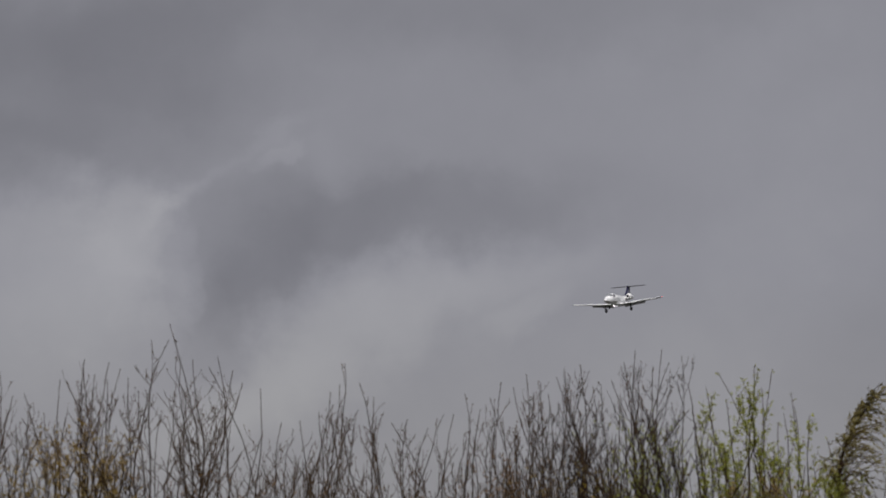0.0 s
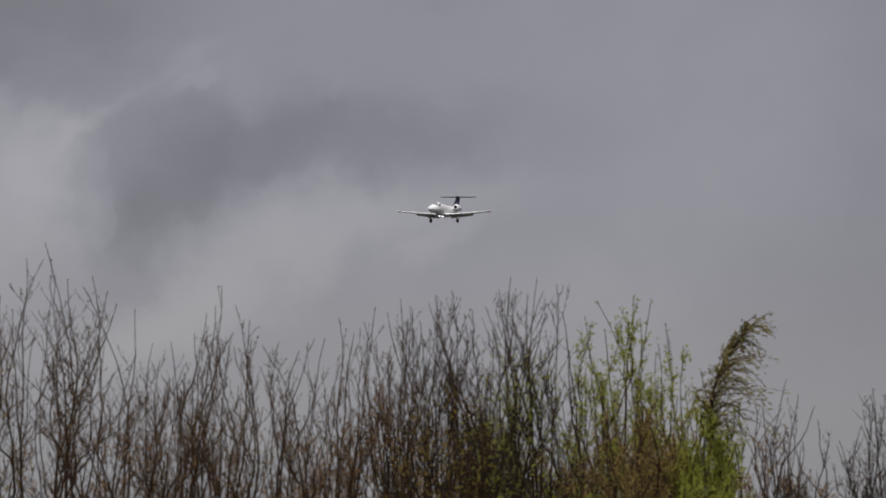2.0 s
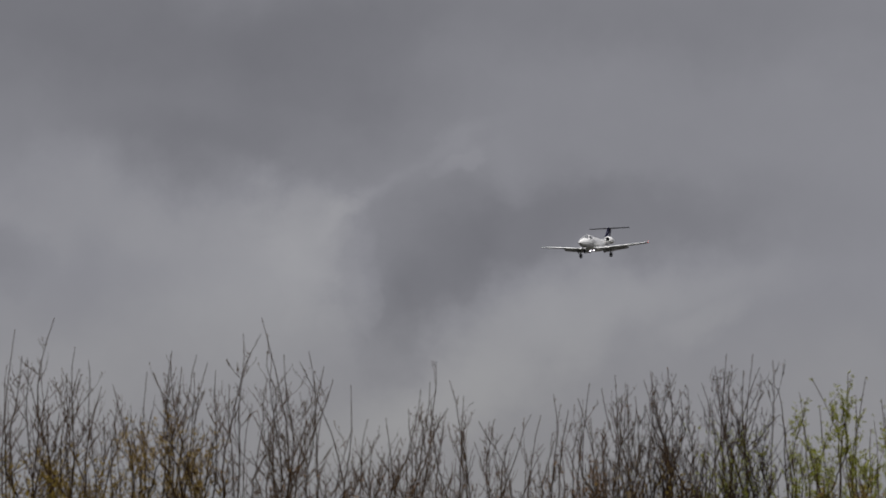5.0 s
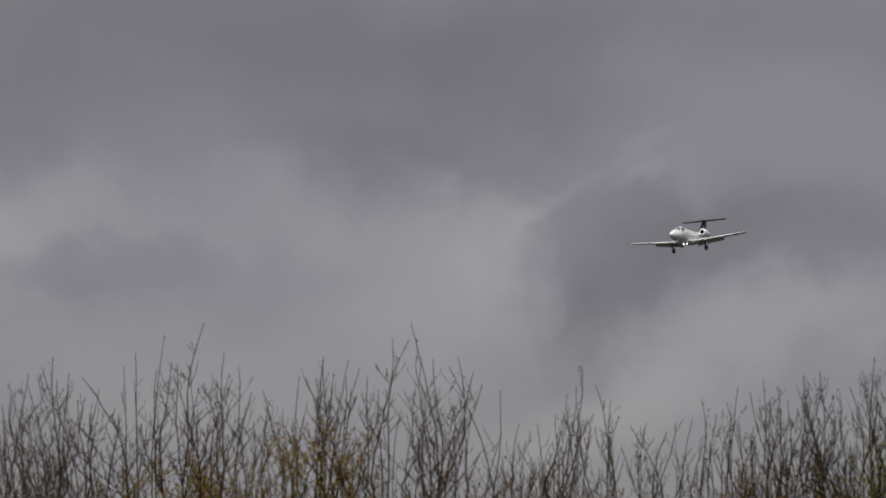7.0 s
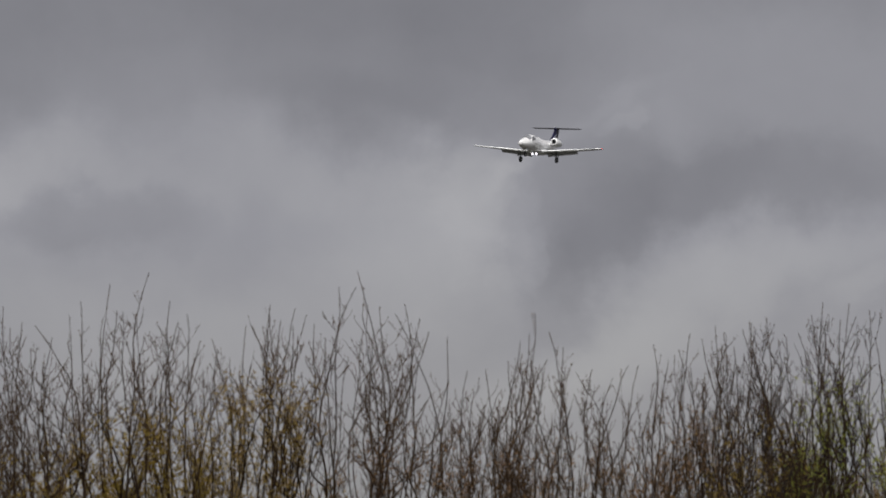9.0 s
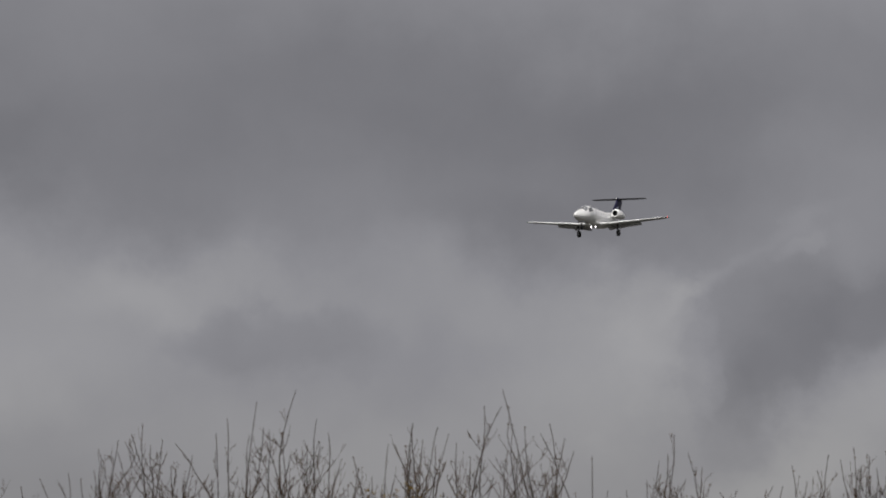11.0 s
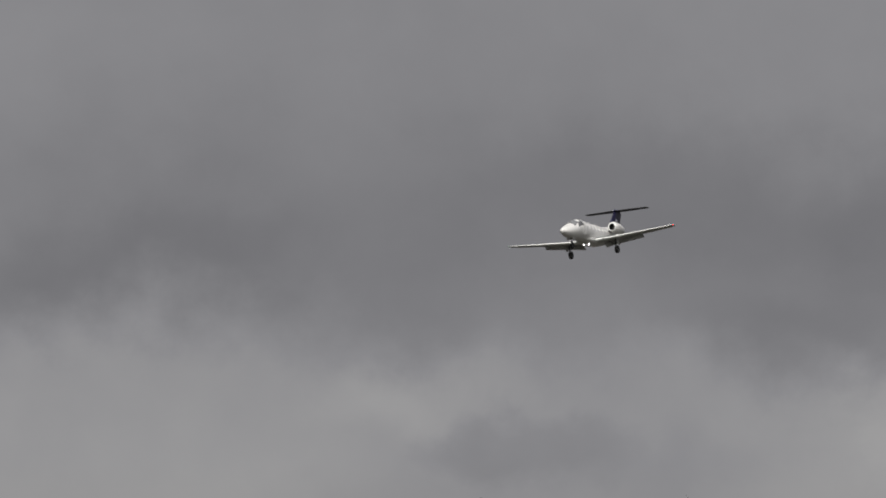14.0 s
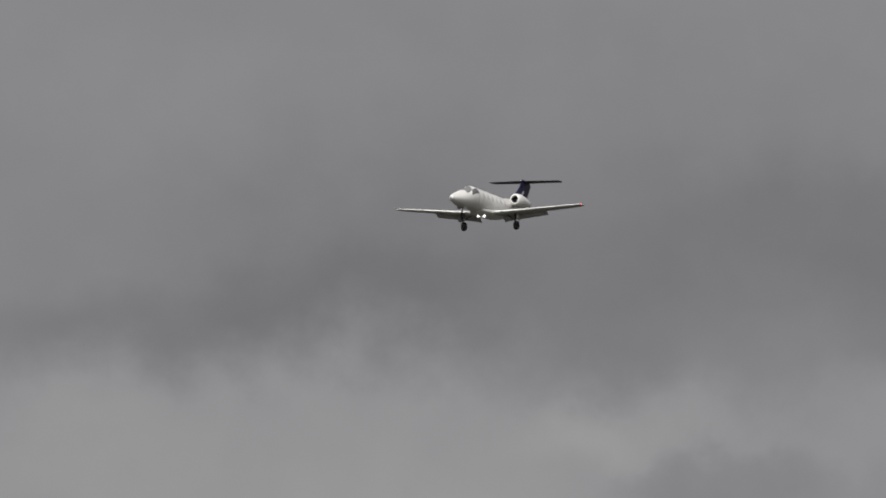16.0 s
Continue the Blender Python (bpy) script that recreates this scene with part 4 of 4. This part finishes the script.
TREES.append(grow_tree("hedge_shrub", "low dense brown hedge shrub in the second row", -1.13, 64.80, ((-0.49, 5.64), (-0.19, 5.41), (-0.01, 5.41), (0.25, 5.65), (0.44, 5.70)), 12, 57, leafage=1.3, leaf_size=0.042, leaf_high=5.6, width=0.2, fan=0.7, reach=0.4, start=3.2, side_twigs=7, leaf_mat=LEAF_BROWN, spread=0.8))
TREES.append(grow_tree("hedge_shrub", "low dense brown hedge shrub in the second row", -0.17, 65.34, ((-0.43, 5.41), (-0.29, 5.78), (0.07, 5.59), (0.20, 5.71), (0.45, 5.48)), 24, 58, leafage=1.8, leaf_size=0.042, leaf_high=5.6, width=0.2, fan=0.7, reach=0.4, start=3.2, side_twigs=7, leaf_mat=LEAF_BROWN, spread=0.8))
TREES.append(grow_tree("hedge_shrub", "low dense brown hedge shrub in the second row", 0.75, 65.37, ((-0.52, 5.45), (-0.29, 5.61), (0.06, 5.75), (0.27, 5.43), (0.48, 5.50)), 32, 59, leafage=2.2, leaf_size=0.042, leaf_high=5.6, width=0.2, fan=0.7, reach=0.4, start=3.2, side_twigs=7, leaf_mat=LEAF_BROWN, spread=0.8))
TREES.append(grow_tree("hedge_shrub", "low dense brown hedge shrub in the second row", 1.71, 65.08, ((-0.52, 5.46), (-0.27, 5.61), (0.07, 5.45), (0.29, 5.61), (0.43, 5.50)), 26, 60, leafage=1.8, leaf_size=0.042, leaf_high=5.6, width=0.2, fan=0.7, reach=0.4, start=3.2, side_twigs=7, leaf_mat=LEAF_BROWN, spread=0.8))
TREES.append(grow_tree("hedge_shrub", "low dense dark hedge shrub in the second row", 2.67, 66.23, ((-0.47, 5.45), (-0.24, 5.11), (0.08, 5.26), (0.23, 5.37), (0.39, 5.40)), 36, 61, leafage=1.8, leaf_size=0.042, leaf_high=5.6, width=0.2, fan=0.7, reach=0.4, start=3.2, side_twigs=7, twig=TWIG_DARK, bark=TWIG_DARK, leaf_mat=LEAF_DARK))
TREES.append(grow_tree("hedge_shrub", "low dense dark hedge shrub in the second row", 3.61, 65.88, ((-0.47, 5.18), (-0.18, 5.21), (0.03, 5.19), (0.21, 5.21), (0.42, 5.29)), 40, 62, leafage=1.8, leaf_size=0.042, leaf_high=5.6, width=0.2, fan=0.7, reach=0.4, start=3.2, side_twigs=7, twig=TWIG_DARK, bark=TWIG_DARK, leaf_mat=LEAF_DARK))
TREES.append(grow_tree("hedge_shrub", "low dense dark hedge shrub in the second row", 4.54, 66.10, ((-0.46, 5.12), (-0.17, 5.27), (-0.05, 5.28), (0.21, 5.23), (0.48, 5.17)), 30, 63, leafage=1.6, leaf_size=0.042, leaf_high=5.6, width=0.2, fan=0.7, reach=0.4, start=3.2, side_twigs=7, twig=TWIG_DARK, leaf_mat=LEAF_DARK))
TREES.append(grow_tree("hedge_shrub", "dense dark brown hedge shrub behind the alders", 0.28, 63.90, ((-0.42, 5.62), (-0.25, 5.74), (-0.08, 5.66), (0.12, 5.76), (0.28, 5.64), (0.42, 5.69)), 30, 70, leafage=2.0, leaf_size=0.040, leaf_high=5.7, width=0.15, fan=0.8, reach=0.4, start=3.2, side_twigs=9, twig=TWIG_DARK, bark=TWIG_DARK, leaf_mat=LEAF_DARK))
TREES.append(grow_tree("hedge_shrub", "dense dark brown hedge shrub behind the alders", -0.40, 64.10, ((-0.42, 5.56), (-0.25, 5.68), (-0.08, 5.60), (0.12, 5.70), (0.28, 5.58), (0.42, 5.63)), 16, 71, leafage=1.4, leaf_size=0.040, leaf_high=5.7, width=0.15, fan=0.8, reach=0.4, start=3.2, side_twigs=9, twig=TWIG_DARK, bark=TWIG_DARK, leaf_mat=LEAF_DARK))
TREES.append(grow_tree("hedge_shrub", "dense dark brown hedge shrub behind the alders", 0.95, 64.00, ((-0.42, 5.45), (-0.25, 5.57), (-0.08, 5.49), (0.12, 5.59), (0.28, 5.47), (0.42, 5.52)), 18, 72, leafage=1.6, leaf_size=0.040, leaf_high=5.5, width=0.15, fan=0.8, reach=0.4, start=3.2, side_twigs=9, twig=TWIG_DARK, bark=TWIG_DARK, leaf_mat=LEAF_DARK))
TREES.append(grow_tree("hedge_shrub", "dense olive hedge shrub behind the willows", -5.00, 63.60, ((-0.42, 5.25), (-0.25, 5.37), (-0.08, 5.29), (0.12, 5.39), (0.28, 5.27), (0.42, 5.32)), 22, 73, leafage=3.6, leaf_size=0.040, leaf_high=5.3, width=0.15, fan=0.8, reach=0.4, start=3.2, side_twigs=9))
TREES.append(grow_tree("hedge_shrub", "dense olive hedge shrub behind the willows", -4.20, 63.80, ((-0.42, 5.32), (-0.25, 5.44), (-0.08, 5.36), (0.12, 5.46), (0.28, 5.34), (0.42, 5.39)), 16, 74, leafage=2.2, leaf_size=0.040, leaf_high=5.4, width=0.15, fan=0.8, reach=0.4, start=3.2, side_twigs=9))

business_jet = build_jet()


# ---- what moves ----
def sway(tree, lean, seed):
    """A tree rocking about its foot in gusts."""
    rng = random.Random(seed)
    a, b, home = rng.uniform(0, 6.3), rng.uniform(0, 6.3), tree.matrix_basis.copy()
    rows = []
    for k in range(41):
        t = k * 0.4
        side = lean * (0.6 * math.sin(1.9 * t + a) + 0.4 * math.sin(4.3 * t + b))
        rows.append((t, home @ pose(0, 0, 0, 0.3 * lean * math.sin(2.6 * t + b), side, 0)))
    walk(tree, rows)


def motions():
    # seconds, place, and turn about x, y, z of the aircraft on its approach
    approach = (
        (0.00, 0.89, 1479.26, 117.35, 3.29, 0.38, -107.15),
        (0.50, -0.71, 1453.89, 116.31, 0.46, 0.03, -107.59),
        (1.00, -2.78, 1428.72, 115.26, -0.91, -0.56, -107.07),
        (1.50, -4.94, 1403.61, 113.97, -2.06, -0.52, -108.41),
        (2.00, -6.90, 1378.53, 112.03, -0.83, -1.31, -108.35),
        (2.50, -7.93, 1353.45, 110.22, -0.86, -1.35, -107.42),
        (3.00, -10.03, 1328.31, 109.23, -1.33, -1.44, -106.94),
        (3.50, -11.61, 1303.09, 108.85, -1.74, -1.26, -107.20),
        (4.00, -12.87, 1277.92, 108.34, -0.33, -1.21, -107.12),
        (4.50, -13.98, 1252.78, 107.52, 1.86, -0.43, -107.31),
        (4.70, -14.29, 1242.77, 107.10, 1.74, -0.19, -106.66),
        (5.20, -15.52, 1217.83, 104.75, 1.98, -0.38, -106.90),
        (5.75, -17.18, 1190.28, 103.09, 2.23, -0.61, -107.16),
        (6.30, -19.04, 1162.71, 101.22, 2.49, -0.83, -107.42),
        (6.80, -19.89, 1137.64, 99.72, 3.70, -1.03, -107.65),
        (7.00, -20.60, 1127.66, 98.59, 4.60, -1.30, -107.87),
        (7.50, -22.64, 1102.63, 96.66, 4.75, -1.72, -107.40),
        (8.00, -25.00, 1077.29, 95.34, 1.60, -2.22, -106.90),
        (8.50, -27.70, 1051.98, 95.09, -1.51, -1.42, -105.85),
        (9.00, -30.01, 1026.58, 94.14, -2.65, -1.24, -105.57),
        (9.50, -31.34, 1001.31, 93.04, -2.02, -1.27, -106.67),
        (10.00, -33.56, 976.03, 92.38, -1.71, -1.10, -107.55),
        (10.20, -33.80, 965.99, 91.90, -0.88, -1.09, -107.06),
        (10.70, -35.21, 940.87, 90.55, 0.30, -1.06, -107.22),
        (11.25, -36.35, 913.15, 89.50, 1.61, -1.03, -107.40),
        (11.80, -37.87, 885.43, 88.19, 2.91, -0.99, -107.57),
        (12.30, -38.46, 860.27, 86.95, 4.09, -0.96, -107.73),
        (12.50, -39.15, 850.16, 86.67, 5.39, -1.24, -107.44),
        (13.00, -41.57, 825.03, 85.75, 5.46, -1.78, -107.12),
        (13.50, -43.61, 799.48, 84.33, 6.40, -0.03, -107.49),
        (14.00, -46.36, 774.14, 83.18, 5.35, -0.29, -108.13),
        (14.50, -48.08, 748.80, 81.53, 4.01, -1.75, -108.86),
        (15.00, -52.22, 723.27, 80.72, 2.45, -1.93, -109.03),
        (15.50, -53.24, 697.90, 80.14, 0.08, -1.84, -108.98),
        (16.00, -57.09, 672.45, 78.00, -0.73, -2.23, -109.06),
    )
    walk(business_jet, [(t, pose(x, y, z, rx, ry, rz)) for t, x, y, z, rx, ry, rz in approach])
    # the cloud bank drifts on the wind
    drift = ((0.0, 0.0, 0.0), (4.0, -3.4, 0.436), (8.0, -6.8, 0.872), (12.0, -10.2, 1.308), (13.0, -10.4, 1.43), (14.5, -8.0, 1.72), (16.0, -4.5, 2.12))
    walk(clouds, [(t, pose(0, 0, lift, 0, 0, -turn)) for t, lift, turn in drift])
    for i, tree in enumerate(TREES):
        sway(tree, 0.16 if i < len(TREES) - 6 else 0.1, 40 + i)


motions()
